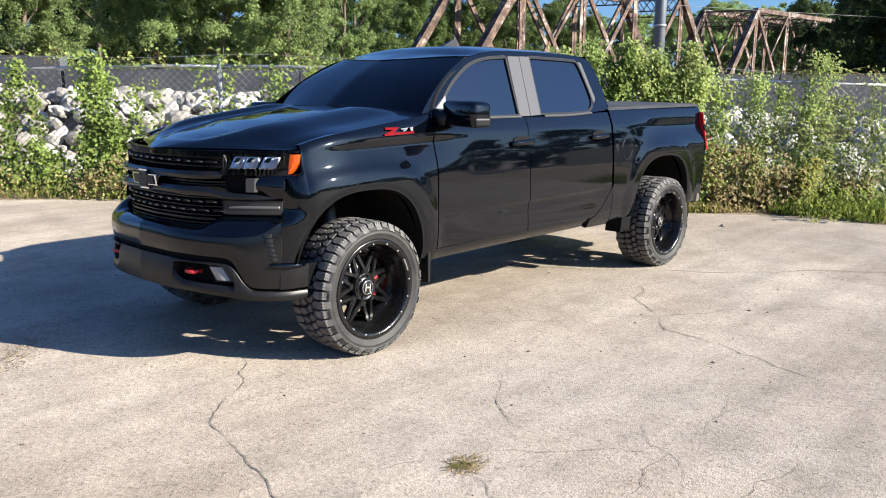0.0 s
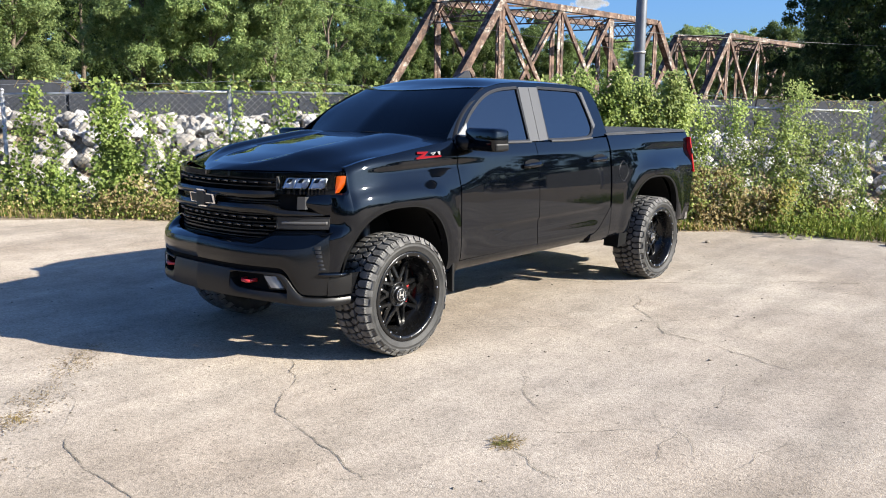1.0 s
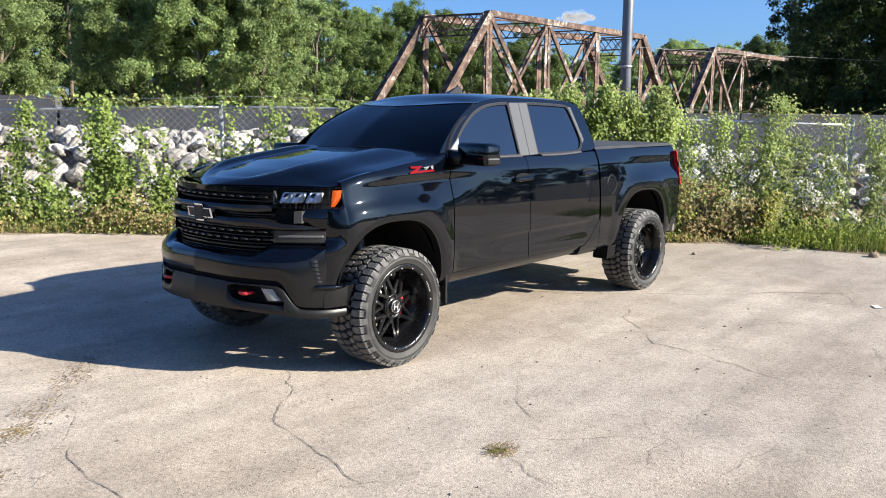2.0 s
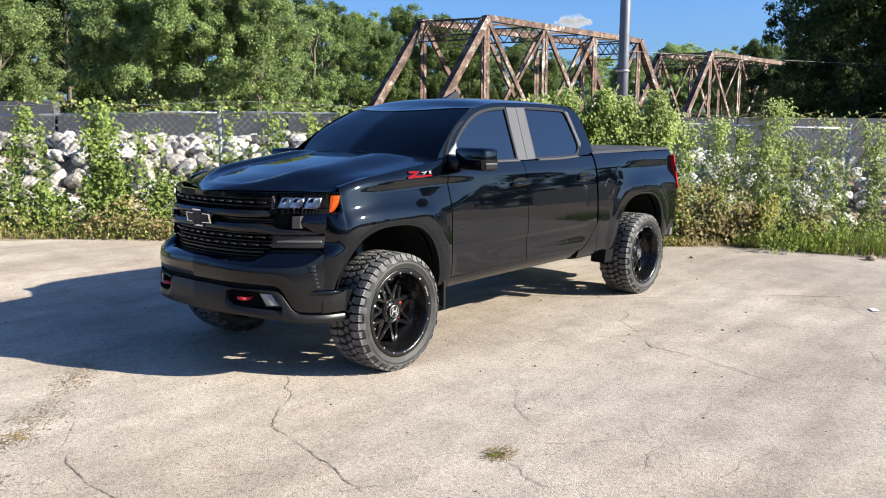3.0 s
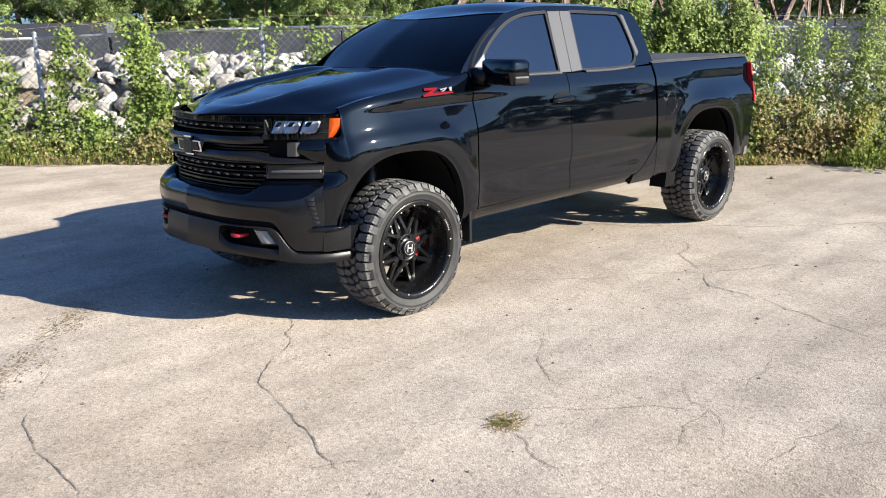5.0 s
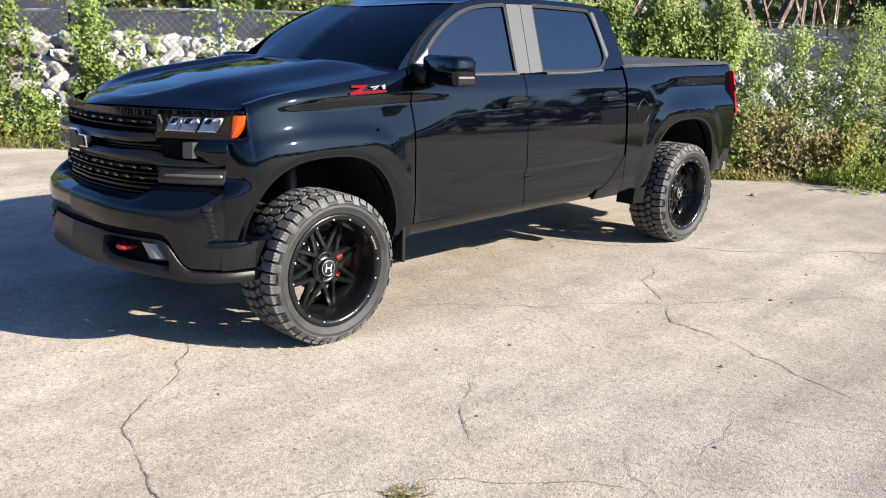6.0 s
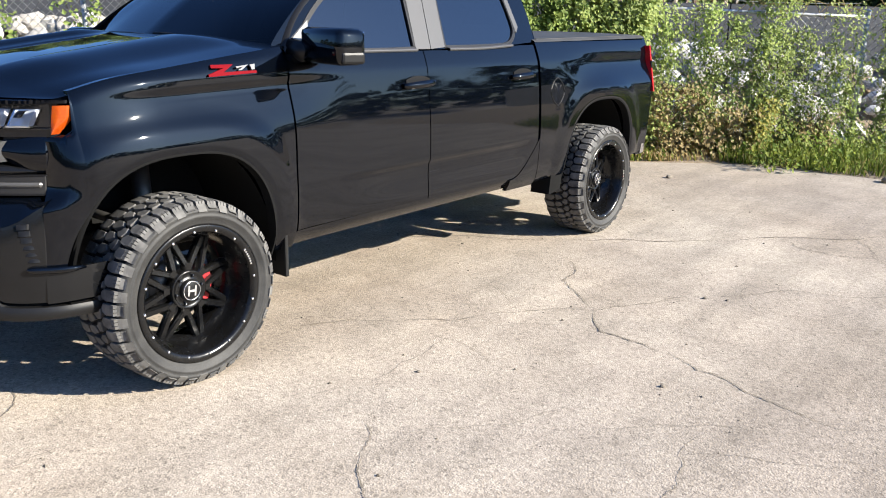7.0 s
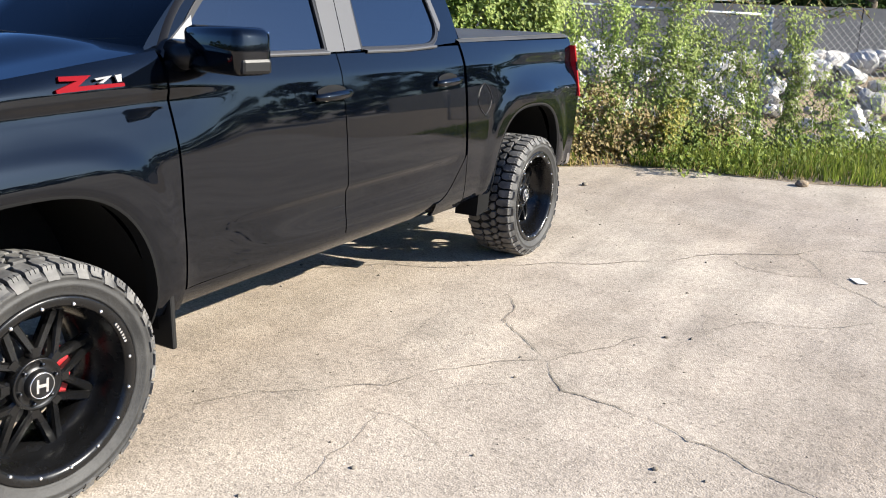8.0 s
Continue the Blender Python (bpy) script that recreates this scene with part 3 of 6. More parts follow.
def tendrils(s0, s1, count, seed, label):
    """Loose shoots that curl over the top rail, with a few small leaves each."""
    random.seed(seed)
    base = fp((s0 + s1) / 2, 0)
    v = root("vine", base, label, "vine", "vines on the fence")
    bm, spots = bmesh.new(), []
    for _ in range(count):
        x, way, reach, rise = random.uniform(s0, s1), random.choice((-1, 1)), random.uniform(0.25, 0.8), random.uniform(0.08, 0.30)
        pts = []
        for k in range(9):
            t = k / 8
            p = fp(x + way * reach * t, -0.04 + 0.08 * math.sin(3 * t + x))
            pts.append(Vector((p.x, p.y, rail_top(x) - 0.05 + rise * math.sin(2.6 * t) + 0.03 * math.sin(9 * t + x))))
        tube(bm, pts, 0.0045, 3, False)
        for p in pts[1:]:
            if random.random() < 0.75:
                spots.append((p + Vector((random.gauss(0, 0.03), random.gauss(0, 0.03), random.gauss(0, 0.03))) - base, 0.055 * random.uniform(0.6, 1.4), OUT))
    tagged(part("stem", bm, straw_mat, v), kind="stuff")
    ob = new("foliage", leaves("foliage", spots, vine_leaf, "", ""))
    ob.parent = v
    tagged(ob, kind="stuff")


tendrils(-2.0, 5.0, 34, 301, "loose vine shoots curling over the fence's top rail")
tendrils(9.8, 14.0, 26, 302, "loose vine shoots curling over the fence's top rail")
for i, (s, top, count) in enumerate(((9.0, 0.6, 500), (9.6, 0.75, 700), (10.1, 0.95, 850), (10.5, 1.05, 950), (10.9, 0.95, 850), (11.3, 0.8, 750), (11.75, 0.65, 600), (12.4, 0.5, 300))):
    vine(s, 0.26, top, count, 120 + i, vine_dry, bulge=0.16, size=0.045, label="browned dry vine leaves at the fence foot")
bank_of("weeds", -8, 5.5, -0.75, 0.4, 0.02, 0.60, 9500, 3, weed_mat, 0.045, "low green weeds along the fence foot")
bank_of("weeds", -8, 5.5, -0.7, 0.3, 0.02, 0.42, 3600, 4, vine_dry, 0.040, "dry brown weeds along the fence foot")
bank_of("weeds", 1.5, 2.9, -0.65, 0.1, 0.05, 0.55, 1500, 14, vine_dry, 0.045, "patch of dry brown weeds at the fence foot")
bank_of("weeds", 5.5, 11.6, -0.55, 0.3, 0.02, 0.45, 5000, 5, vine_dry, 0.045, "dry brown vine litter along the fence foot")
bank_of("weeds", 11.4, 17.5, -1.3, 0.6, 0.02, 0.5, 4600, 6, grass_mat, 0.050, "green weeds among the grass by the fence")
blades("grass", -12, 11.5, -0.7, 0.4, 0.22, 9000, 1, straw_mat, "short dry grass along the lot edge")
blades("grass", -12, 11.5, -0.7, 0.4, 0.30, 12000, 2, grass_mat, "short green grass along the lot edge")
blades("dead_stems", 9.8, 12.8, -0.05, 0.3, 0.9, 2200, 21, straw_mat, "tangle of pale dry stalks behind the vines", False)
blades("grass", 11.2, 17.5, -2.0, 0.5, 0.18, 1000, 8, straw_mat, "dry grass stalks among the green by the fence")
blades("grass", 11.2, 17.5, -2.0, 0.5, 0.25, 11500, 3, grass_mat, "tall bright green grass by the fence")


# ---------------------------------------------------------------- pole and cables
PX, PY = 17.8, 7.75
bm = bmesh.new()
tube(bm, [(PX, PY, -0.2), (PX, PY, 4), (PX + 0.03, PY, 16)], [0.17, 0.155, 0.12], 18)
utility = root("utility_pole", (PX, PY, 0), "tall round grey steel utility pole behind the fence", "pole")
part("shaft", bm, pole_mat, utility)
bm = bmesh.new()
tube(bm, [(PX, PY, 3.4), (PX, PY, 3.46)], [0.18, 0.18], 18)
part("band", bm, galv, utility)


def cable(a, b, sag):
    bm = bmesh.new()
    a, b = Vector(a), Vector(b)
    tube(bm, [a.lerp(b, t) - Vector((0, 0, sag * 4 * t * (1 - t))) for t in lin(0, 1, 24)], 0.007, 5, False)
    return lone("cable", bm, wire_mat, "thin pale overhead cable strung to the steel pole", "cable", "overhead cables")


cable((PX, PY, 3.45), (14.0, 32.0, 8.6), 0.35)
cable((PX, PY, 4.0), (60, -6, 5.5), 0.3)

# ---------------------------------------------------------------- rail bridge
U = Vector((0.9975, -0.07, 0)).normalized()
SKEW = Vector((-1.3, 5.3, 0))
TOP, DECK, PANEL = 10.1, 0.6, 7.3


def truss_bridge(a, panels, label):
    """A rusted through-truss span; a is the near hip joint on the near side, seen from the lot."""
    a = Vector(a)
    t = root("truss_bridge", (a.x, a.y, 0), label, "bridge", "spans of the rail bridge")

    def at(side, k, z):
        p = a + U * PANEL * k + SKEW * side
        return Vector((p.x, p.y, z))

    def member(name, p, r, w, h):
        bm = bmesh.new()
        beam(bm, p, r, w, h)
        part(name, bm, rust, t)

    def laced(name, p, r, w, gap, n):
        """Two thin flanges with crossed lacing bars between them."""
        bm = bmesh.new()
        d = (r - p).normalized()
        up = Vector((0, 0, 1)) if abs(d.z) < 0.8 else Vector((U.x, U.y, 0))
        up = (up - d * up.dot(d)).normalized() * gap / 2
        beam(bm, p + up, r + up, w, 0.10)
        beam(bm, p - up, r - up, w, 0.10)
        for i in range(n):
            c0, c1 = p.lerp(r, i / n), p.lerp(r, (i + 1) / n)
            beam(bm, c0 + up, c1 - up, 0.05, 0.07)
            beam(bm, c0 - up, c1 + up, 0.05, 0.07)
        part(name, bm, rust, t)

    for side in (0, 1):
        member("top_chord", at(side, 0, TOP), at(side, panels, TOP), 0.42, 0.46)
        member("bottom_chord", at(side, -1, DECK), at(side, panels + 1, DECK), 0.36, 0.4)
        member("end_post", at(side, 0, TOP), at(side, -1, DECK), 0.60, 0.62)
        member("end_post", at(side, panels, TOP), at(side, panels + 1, DECK), 0.60, 0.62)
        for k in range(panels + 1):
            laced("vertical", at(side, k, TOP), at(side, k, DECK), 0.34, 0.46 if k == 1 else 0.34, 14)
        for k in range(panels):
            mid = panels / 2
            if k + 0.5 < mid or abs(k + 0.5 - mid) < 0.1:
                member("diagonal", at(side, k, TOP), at(side, k + 1, DECK), 0.20, 0.38)
            if k + 0.5 > mid or abs(k + 0.5 - mid) < 0.1:
                member("diagonal", at(side, k + 1, TOP), at(side, k, DECK), 0.20, 0.38)
            member("counter", at(side, k + 1, TOP - 0.2), at(side, k + 0.5, (TOP + DECK) / 2), 0.14, 0.24)
    for k in range(panels + 1):
        laced("cross_strut", at(0, k, TOP - 0.55), at(1, k, TOP - 0.55), 0.18, 1.15, 6)
        if k < panels:
            member("wind_brace", at(0, k, TOP), at(1, k + 1, TOP), 0.1, 0.14)
            member("wind_brace", at(1, k, TOP), at(0, k + 1, TOP), 0.1, 0.14)
    for k, g in ((0, -1), (panels, panels + 1)):
        p0, p1 = at(0, k, TOP).lerp(at(0, g, DECK), 0.09), at(1, k, TOP).lerp(at(1, g, DECK), 0.09)
        laced("portal_brace", p0, p1, 0.2, 1.5, 5)
    bm = bmesh.new()
    beam(bm, at(0.5, -1, DECK - 0.3), at(0.5, panels + 1, DECK - 0.3), 4.6, 0.5)
    part("deck", bm, rust, t)
    for k in (-1, panels + 1):
        bm = bmesh.new()
        c = at(0.5, k, 0)
        box(bm, -0.9, 0.9, -3.2, 3.2, -0.5, DECK - 0.56, 0.05, Matrix.Translation((c.x, c.y, 0)))
        part("pier", bm, wall_mat, t)
    return t


truss_bridge((47.3, 35.0, 0), 3, "rusted steel through-truss rail bridge span")
truss_bridge((84.9, 32.9, 0), 3, "farther rusted steel truss span, partly behind trees")


# ---------------------------------------------------------------- trees
def tree_data(seed, height, width, count, leaf, low=0.12):
    """Meshes of a tapered trunk with limbs and of a ragged crown of leaf clumps."""
    rnd = random.Random(seed)
    bm = bmesh.new()
    lean = Vector((rnd.gauss(0, 0.03), rnd.gauss(0, 0.03), 0)) * height
    tube(bm, [Vector((0, 0, -0.3)), Vector((0, 0, height * 0.25)) + lean * 0.3, Vector((0, 0, height * 0.6)) + lean, Vector((0, 0, height * 0.92)) + lean], [height * 0.02, height * 0.015, height * 0.009, 0.03], 8)
    clumps = []
    for k in range(int(46 + 14 * rnd.random())):
        t = low + (0.97 - low) * rnd.random()
        prof = math.sin(math.pi * min(1, (t - low * 0.4) / (1.02 - low * 0.4)) ** 0.75) ** 0.6
        r = width * 0.5 * prof * rnd.uniform(0.30, 0.95) * (1 + 0.3 * noise.noise((t * 4, k % 5, seed)))
        a = rnd.uniform(0, 2 * math.pi)
        c = Vector((r * math.cos(a), r * math.sin(a), height * t)) + lean * t
        bough = width * rnd.uniform(0.09, 0.16)
        for _ in range(9):
            d = Vector((rnd.gauss(0, 1), rnd.gauss(0, 1), rnd.gauss(0, 0.6)))
            clumps.append((c + d * bough * 0.55, width * rnd.uniform(0.022, 0.058)))
        if k % 3 == 0:
            b0 = Vector((0, 0, height * max(0.12, t - 0.18))) + lean * t
            tube(bm, [b0, b0.lerp(c, 0.5) + Vector((0, 0, 0.3)), c], [height * 0.006, height * 0.004, 0.02], 5, False)
    me_t = bpy.data.meshes.new("trunk")
    bm.to_mesh(me_t)
    bm.free()
    me_t.materials.append(bark)
    vs, fs = [], []
    for _ in range(count):
        c, r = rnd.choice(clumps)
        d = Vector((rnd.gauss(0, 1), rnd.gauss(0, 1), rnd.gauss(0.25, 0.8))).normalized()
        p = c + d * r * (0.35 + 0.9 * rnd.random())
        n = (d + Vector((rnd.gauss(0, 0.6), rnd.gauss(0, 0.6), rnd.gauss(0.3, 0.5)))).normalized()
        a = n.cross(Vector((rnd.gauss(0, 1), rnd.gauss(0, 1), rnd.gauss(0, 1)))).normalized()
        b = n.cross(a)
        z = leaf * rnd.uniform(0.6, 1.4)
        i = len(vs)
        vs += [p - a * z, p + b * z * 0.5 + n * z * 0.15, p + a * z, p - b * z * 0.5 + n * z * 0.15]
        fs.append((i, i + 1, i + 2, i + 3))
    return me_t, vs, fs


def tree_kind(seed, height, width, count, leaf, mat, low=0.12):
    me_t, vs, fs = tree_data(seed, height, width, count, leaf, low)
    me = bpy.data.meshes.new("crown")
    me.from_pydata(vs, [], fs)
    me.materials.append(mat)
    return me_t, me


def tree(kind, x, y, scale, turn, label, group):
    e = root("tree", (x, y, 0), label, "tree", group)
    for name, me in zip(("trunk", "crown"), kind):
        o = new(name, me)
        o.parent = e
    e.scale = (scale, scale, scale)
    e.rotation_euler = (0, 0, turn)
    return e


BROAD = tree_kind(1, 15, 12, 82000, 0.105, tree_leaf, 0.08)
TALL = tree_kind(2, 19, 10, 60000, 0.12, tree_leaf, 0.08)
SHADE = tree_kind(3, 17, 13, 62000, 0.13, tree_shaded, 0.05)
MID = (SHADE[0], SHADE[1].copy())
MID[1].materials[0] = tree_mid
THIN = tree_kind(4, 16, 9, 52000, 0.11, tree_leaf, 0.15)
ROUND_DARK = tree_kind(6, 17, 13, 9000, 0.34, tree_shaded, 0.05)
ROUND_GREEN = tree_kind(7, 15, 12, 9000, 0.32, tree_shaded, 0.03)


def polar(az, d):
    return -4.27 + d * math.cos(radians(az)), -3.96 + d * math.sin(radians(az))


rnd = random.Random(77)
# SHADE trees make the dark gaps; their shade is in the leaf colour
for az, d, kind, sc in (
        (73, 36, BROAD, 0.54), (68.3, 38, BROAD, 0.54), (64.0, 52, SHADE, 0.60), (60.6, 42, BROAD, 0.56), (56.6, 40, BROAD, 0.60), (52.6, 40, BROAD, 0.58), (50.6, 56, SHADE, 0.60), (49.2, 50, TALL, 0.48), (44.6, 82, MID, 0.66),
        (71, 56, MID, 0.64), (66.5, 60, MID, 0.66), (62.5, 58, MID, 0.62), (58.5, 58, MID, 0.64), (52, 62, MID, 0.66), (48.5, 70, MID, 0.68), (78, 40, MID, 0.6), (84, 38, BROAD, 0.6), (91, 40, MID, 0.6), (75.5, 46, MID, 0.6), (55, 54, MID, 0.62), (60, 66, MID, 0.70), (46.5, 80, MID, 0.7)):
    tree(kind, *polar(az, d), sc * rnd.uniform(0.95, 1.05), rnd.uniform(0, 6.3), "leafy green broadleaf tree on the far bank", "trees beyond the wall")
for az, d, kind, sc in ((42.5, 95, BROAD, 0.75), (40, 100, THIN, 0.72), (37.5, 98, BROAD, 0.72), (35, 105, TALL, 0.75), (32.5, 104, BROAD, 0.68), (30, 108, THIN, 0.66), (27.5, 112, BROAD, 0.72), (25, 125, TALL, 0.72), (24.4, 118, BROAD, 0.86), (21.6, 120, BROAD, 0.84), (19.4, 116, MID, 0.78), (22.5, 130, BROAD, 0.85), (20, 135, TALL, 0.7), (17.5, 130, BROAD, 0.9), (45.5, 100, BROAD, 1.0), (43, 88, MID, 0.8), (40.5, 86, MID, 0.72), (38, 88, MID, 0.66), (35.5, 90, MID, 0.60), (33, 92, MID, 0.56), (30.5, 94, MID, 0.52), (39, 125, TALL, 0.85), (29, 135, TALL, 0.7), (24, 140, BROAD, 0.95)):
    tree(kind, *polar(az, d), sc * rnd.uniform(0.97, 1.03), rnd.uniform(0, 6.3), "leafy green tree behind the rail bridge", "trees behind the bridge")
# the shade on these trees is put into their dark leaf colour
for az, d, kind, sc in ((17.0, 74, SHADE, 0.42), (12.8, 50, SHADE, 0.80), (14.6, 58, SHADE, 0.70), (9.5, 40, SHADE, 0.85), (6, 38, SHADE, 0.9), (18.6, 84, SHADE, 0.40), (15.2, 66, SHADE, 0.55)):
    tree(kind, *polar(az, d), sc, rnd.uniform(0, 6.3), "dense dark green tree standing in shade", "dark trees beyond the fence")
# out of view, mirrored in the paint; backlit shade is in the leaf colour
for k in range(74):
    a = radians(122 + 250 * k / 73)
    near = k > 44
    d = (54 if near else 70) + rnd.uniform(-4, 4)
    x, y = d * math.cos(a), d * math.sin(a)
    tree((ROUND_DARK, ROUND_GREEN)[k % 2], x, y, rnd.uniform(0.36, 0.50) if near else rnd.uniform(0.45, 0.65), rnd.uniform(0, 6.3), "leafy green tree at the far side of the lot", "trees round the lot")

# ---------------------------------------------------------------- pickup truck
YC = 1.03                      # centre line; the left flank faces -y, the nose -x
AXF, AXR, RW = -0.035, 3.79, 0.428
truck = root("pickup_truck", (1.9, YC, 0), "lifted black crew-cab pickup truck with tinted windows, parked on the lot", "truck")


def P(x, h, z, s=-1):
    """A place on the truck: h metres from its centre line, s = -1 the left side."""
    return Vector((x, YC + s * h, z))


# profiles of the flank: half width by height, at the fender, the doors and the bed
SIDE_F = curve((0.42, 0.90), (0.50, 0.945), (0.60, 0.985), (0.80, 1.004), (1.00, 1.008), (1.08, 1.006), (1.13, 0.998), (1.21, 0.972), (1.265, 0.952), (1.285, 0.945), (1.30, 0.943), (1.335, 0.957), (1.355, 0.957), (1.40, 0.945), (1.45, 0.931), (1.51, 0.908))
SIDE_N = curve((0.42, 0.90), (0.50, 0.945), (0.60, 0.985), (0.80, 1.004), (1.00, 1.008), (1.08, 1.006), (1.13, 0.998), (1.21, 0.976), (1.285, 0.962), (1.355, 0.951), (1.40, 0.944), (1.45, 0.931), (1.51, 0.908))
SIDE_D = curve((0.42, 0.87), (0.50, 0.925), (0.57, 0.958), (0.70, 0.972), (0.85, 0.978), (1.00, 0.976), (1.12, 0.970), (1.22, 0.962), (1.28, 0.9548), (1.34, 0.9465), (1.37, 0.9415), (1.40, 0.932), (1.44, 0.917), (1.48, 0.900), (1.53, 0.874))
SIDE_B = curve((0.42, 0.88), (0.52, 0.935), (0.60, 0.968), (0.80, 0.990), (1.00, 1.000), (1.10, 1.003), (1.155, 1.000), (1.19, 0.990), (1.335, 0.932), (1.35, 0.9295), (1.415, 0.927), (1.43, 0.924), (1.485, 0.905), (1.53, 0.878))


seam = curve((-0.56, 1.310), (-0.48, 1.338), (-0.3, 1.385), (0, 1.425), (0.3, 1.462), (0.62, 1.50))


def arch_d(x, z, xc):
    return (abs((x - xc) / 0.60) ** 2.6 + abs((z - 0.42) / 0.72) ** 2.6) ** (1 / 2.6)


def hw(x, z):
    """Half width of the body's flank."""
    f, b = step(1.05, 0.30, x), step(3.15, 3.9, x)
    zf, k = z - 0.03 * (x + 0.2), step(-0.40, 0.10, x)
    w = f * (k * SIDE_F(zf) + (1 - k) * SIDE_N(zf)) + b * SIDE_B(z) + (1 - f - b) * SIDE_D(z)
    if f > 0:
        w -= 0.022 * f * max(0.0, 1 - max(0.0, seam(x) - z) / 0.06) ** 2
    for xc in (AXF, AXR):
        d = arch_d(x, z, xc)
        w += (0.016 * step(1.20, 1.02, d) - 0.009 * step(0.93, 0.87, d)) * step(1.30, 1.12, z)
    mid = step(0.76, 1.5, x) * step(2.95, 2.6, x)
    line = 0.805 + 0.008 * x
    w -= 0.015 * mid * step(line + 0.012, line - 0.016, z) * step(0.60, 0.76, z)
    nose = max(0.0, -0.12 - x)
    w -= 0.36 * nose ** 2 + 2.2 * max(0.0, -0.43 - x) ** 2
    return w


def arch_z(x, xc, a=0.515, b=0.64, n=2.7):
    t = abs((x - xc) / a)
    return 0.42 + b * (1 - t ** n) ** (1 / n) if t < 1 else None


def both(name, maker, mat, parent, label=""):
    out = []
    for s in (-1, 1):
        bm = maker(s)
        bmesh.ops.recalc_face_normals(bm, faces=bm.faces)
        out.append(part(name, bm, mat, parent, label))
    return out


def flank_panel(s, xs, lo, hi, rows=34):
    vs = lin(0, 1, rows)
    return sheet(xs, vs, lambda x, v: P(x, hw(x, lo(x) + (hi(x) - lo(x)) * v), lo(x) + (hi(x) - lo(x)) * v, s), lambda c: (0, 0.03 * (1 if c.y < YC else -1), 0))




def fender_lo(x):
    z = arch_z(x, AXF)
    return max(z if z is not None else 0.0, 0.50)


fx = lin(-0.475, 0.42, 48) + lin(0.43, 0.478, 8) + lin(0.482, 0.60, 6)


def fender(s):
    """The fender's rows follow its crease, so that the crease stays clean."""
    def f(x, v):
        top = seam(x)
        c2 = min(1.368 + 0.03 * (x + 0.2), top - 0.002)
        c1, lo = c2 - 0.165, fender_lo(x)
        z = lo + (c1 - lo) * v if v < 1 else (c1 + (c2 - c1) * (v - 1) if v < 2 else c2 + (top - c2) * (v - 2))
        return P(x, hw(x, z), z, s)
    return sheet(fx, lin(0, 1, 20) + lin(1, 2, 44)[1:] + lin(2, 3, 4)[1:], f, lambda c: (0, 0.03 * (1 if c.y < YC else -1), 0))


both("front_fender", fender, paint, truck)
belt = lambda x: 1.462 + 0.02 * step(2.2, 2.8, x)
door_f = both("front_door", lambda s: flank_panel(s, lin(0.612, 1.668, 26), lambda x: 0.588, belt, 72), paint, truck)
door_r = both("rear_door", lambda s: flank_panel(s, lin(1.676, 2.36, 18) + lin(2.39, 2.868, 16), lambda x: 0.588 + 0.42 * max(0, (x - 2.58) / 0.29) ** 1.6 * 0.55, belt, 72), paint, truck)


both("cab_corner", lambda s: flank_panel(s, lin(2.56, 2.892, 14), lambda x: 0.50, lambda x: 0.578 + 0.42 * max(0, (x - 2.58) / 0.29) ** 1.6 * 0.55, 6), paint, truck)


def bed_lo(x):
    z = arch_z(x, AXR, 0.53, 0.655)
    return z if z is not None else (0.52 if x < AXR else 0.56)


bx = lin(2.898, 3.25, 12) + lin(3.255, 3.30, 6) + lin(3.32, 4.26, 40) + lin(4.28, 4.325, 7) + lin(4.34, 4.62, 10)
both("bed_side", lambda s: flank_panel(s, bx, bed_lo, lambda x: 1.497 + 0.012 * (x - 2.88), 64), paint, truck)


def rocker(s):
    bm = sheet(lin(0.55, 2.95, 20), lin(0, 1, 6), lambda x, v: P(x, hw(x, 0.497 + 0.083 * v) - 0.006 - 0.02 * (1 - v) ** 2, 0.497 + 0.083 * v + 0.008 * (x - 0.5), s), lambda c: (0, 0.12 * (1 if c.y < YC else -1), 0))
    return bm


both("rocker_panel", rocker, paint, truck)


def arch_lip(s, xc, a, b):
    """The rolled lip round a wheel opening."""
    ts = [t for t in lin(0.0, math.pi, 48)]
    n = 2.7

    def f(t, k):
        c, sn = math.cos(t), math.sin(t)
        r = (abs(c) ** n + abs(sn) ** n) ** (-1 / n)
        grow = (0.0, 0.008, 0.016)[k]
        x, z = xc - (a + grow) * r * c, max(0.42 + (b + grow) * r * sn, 0.44)
        h = hw(x, min(z, 1.4)) + (0.0008, 0.0012, -0.003)[k]
        return P(x, h, z, s)
    return sheet(ts, [0, 1, 2], f, lambda c: (0, 0.06 * (1 if c.y < YC else -1), 0))


both("wheel_arch_lip", lambda s: arch_lip(s, AXF, 0.505, 0.63), well, truck)
both("wheel_arch_lip", lambda s: arch_lip(s, AXR, 0.52, 0.645), well, truck)


def liner(s, xc):
    bm = sheet(lin(0.0, math.pi, 28), [0, 0.5, 1], lambda t, v: P(xc - 0.54 * math.cos(t), 0.93 - 0.5 * v, 0.44 + 0.67 * math.sin(t), s))
    bm2 = sheet(lin(0.0, math.pi, 28), [0, 1], lambda t, v: P(xc - 0.54 * v * math.cos(t), 0.43, 0.44 + 0.67 * v * math.sin(t), s), None, bm)
    return bm2


both("wheel_well", lambda s: liner(s, AXF), well, truck)
both("wheel_well", lambda s: liner(s, AXR), well, truck)

# hood
hood_front = curve((0, -0.943), (0.3, -0.913), (0.45, -0.866), (0.58, -0.793), (0.72, -0.698), (0.82, -0.608), (0.90, -0.525))
hood_back = curve((0, 0.40), (0.45, 0.46), (0.75, 0.555), (0.9, 0.63))


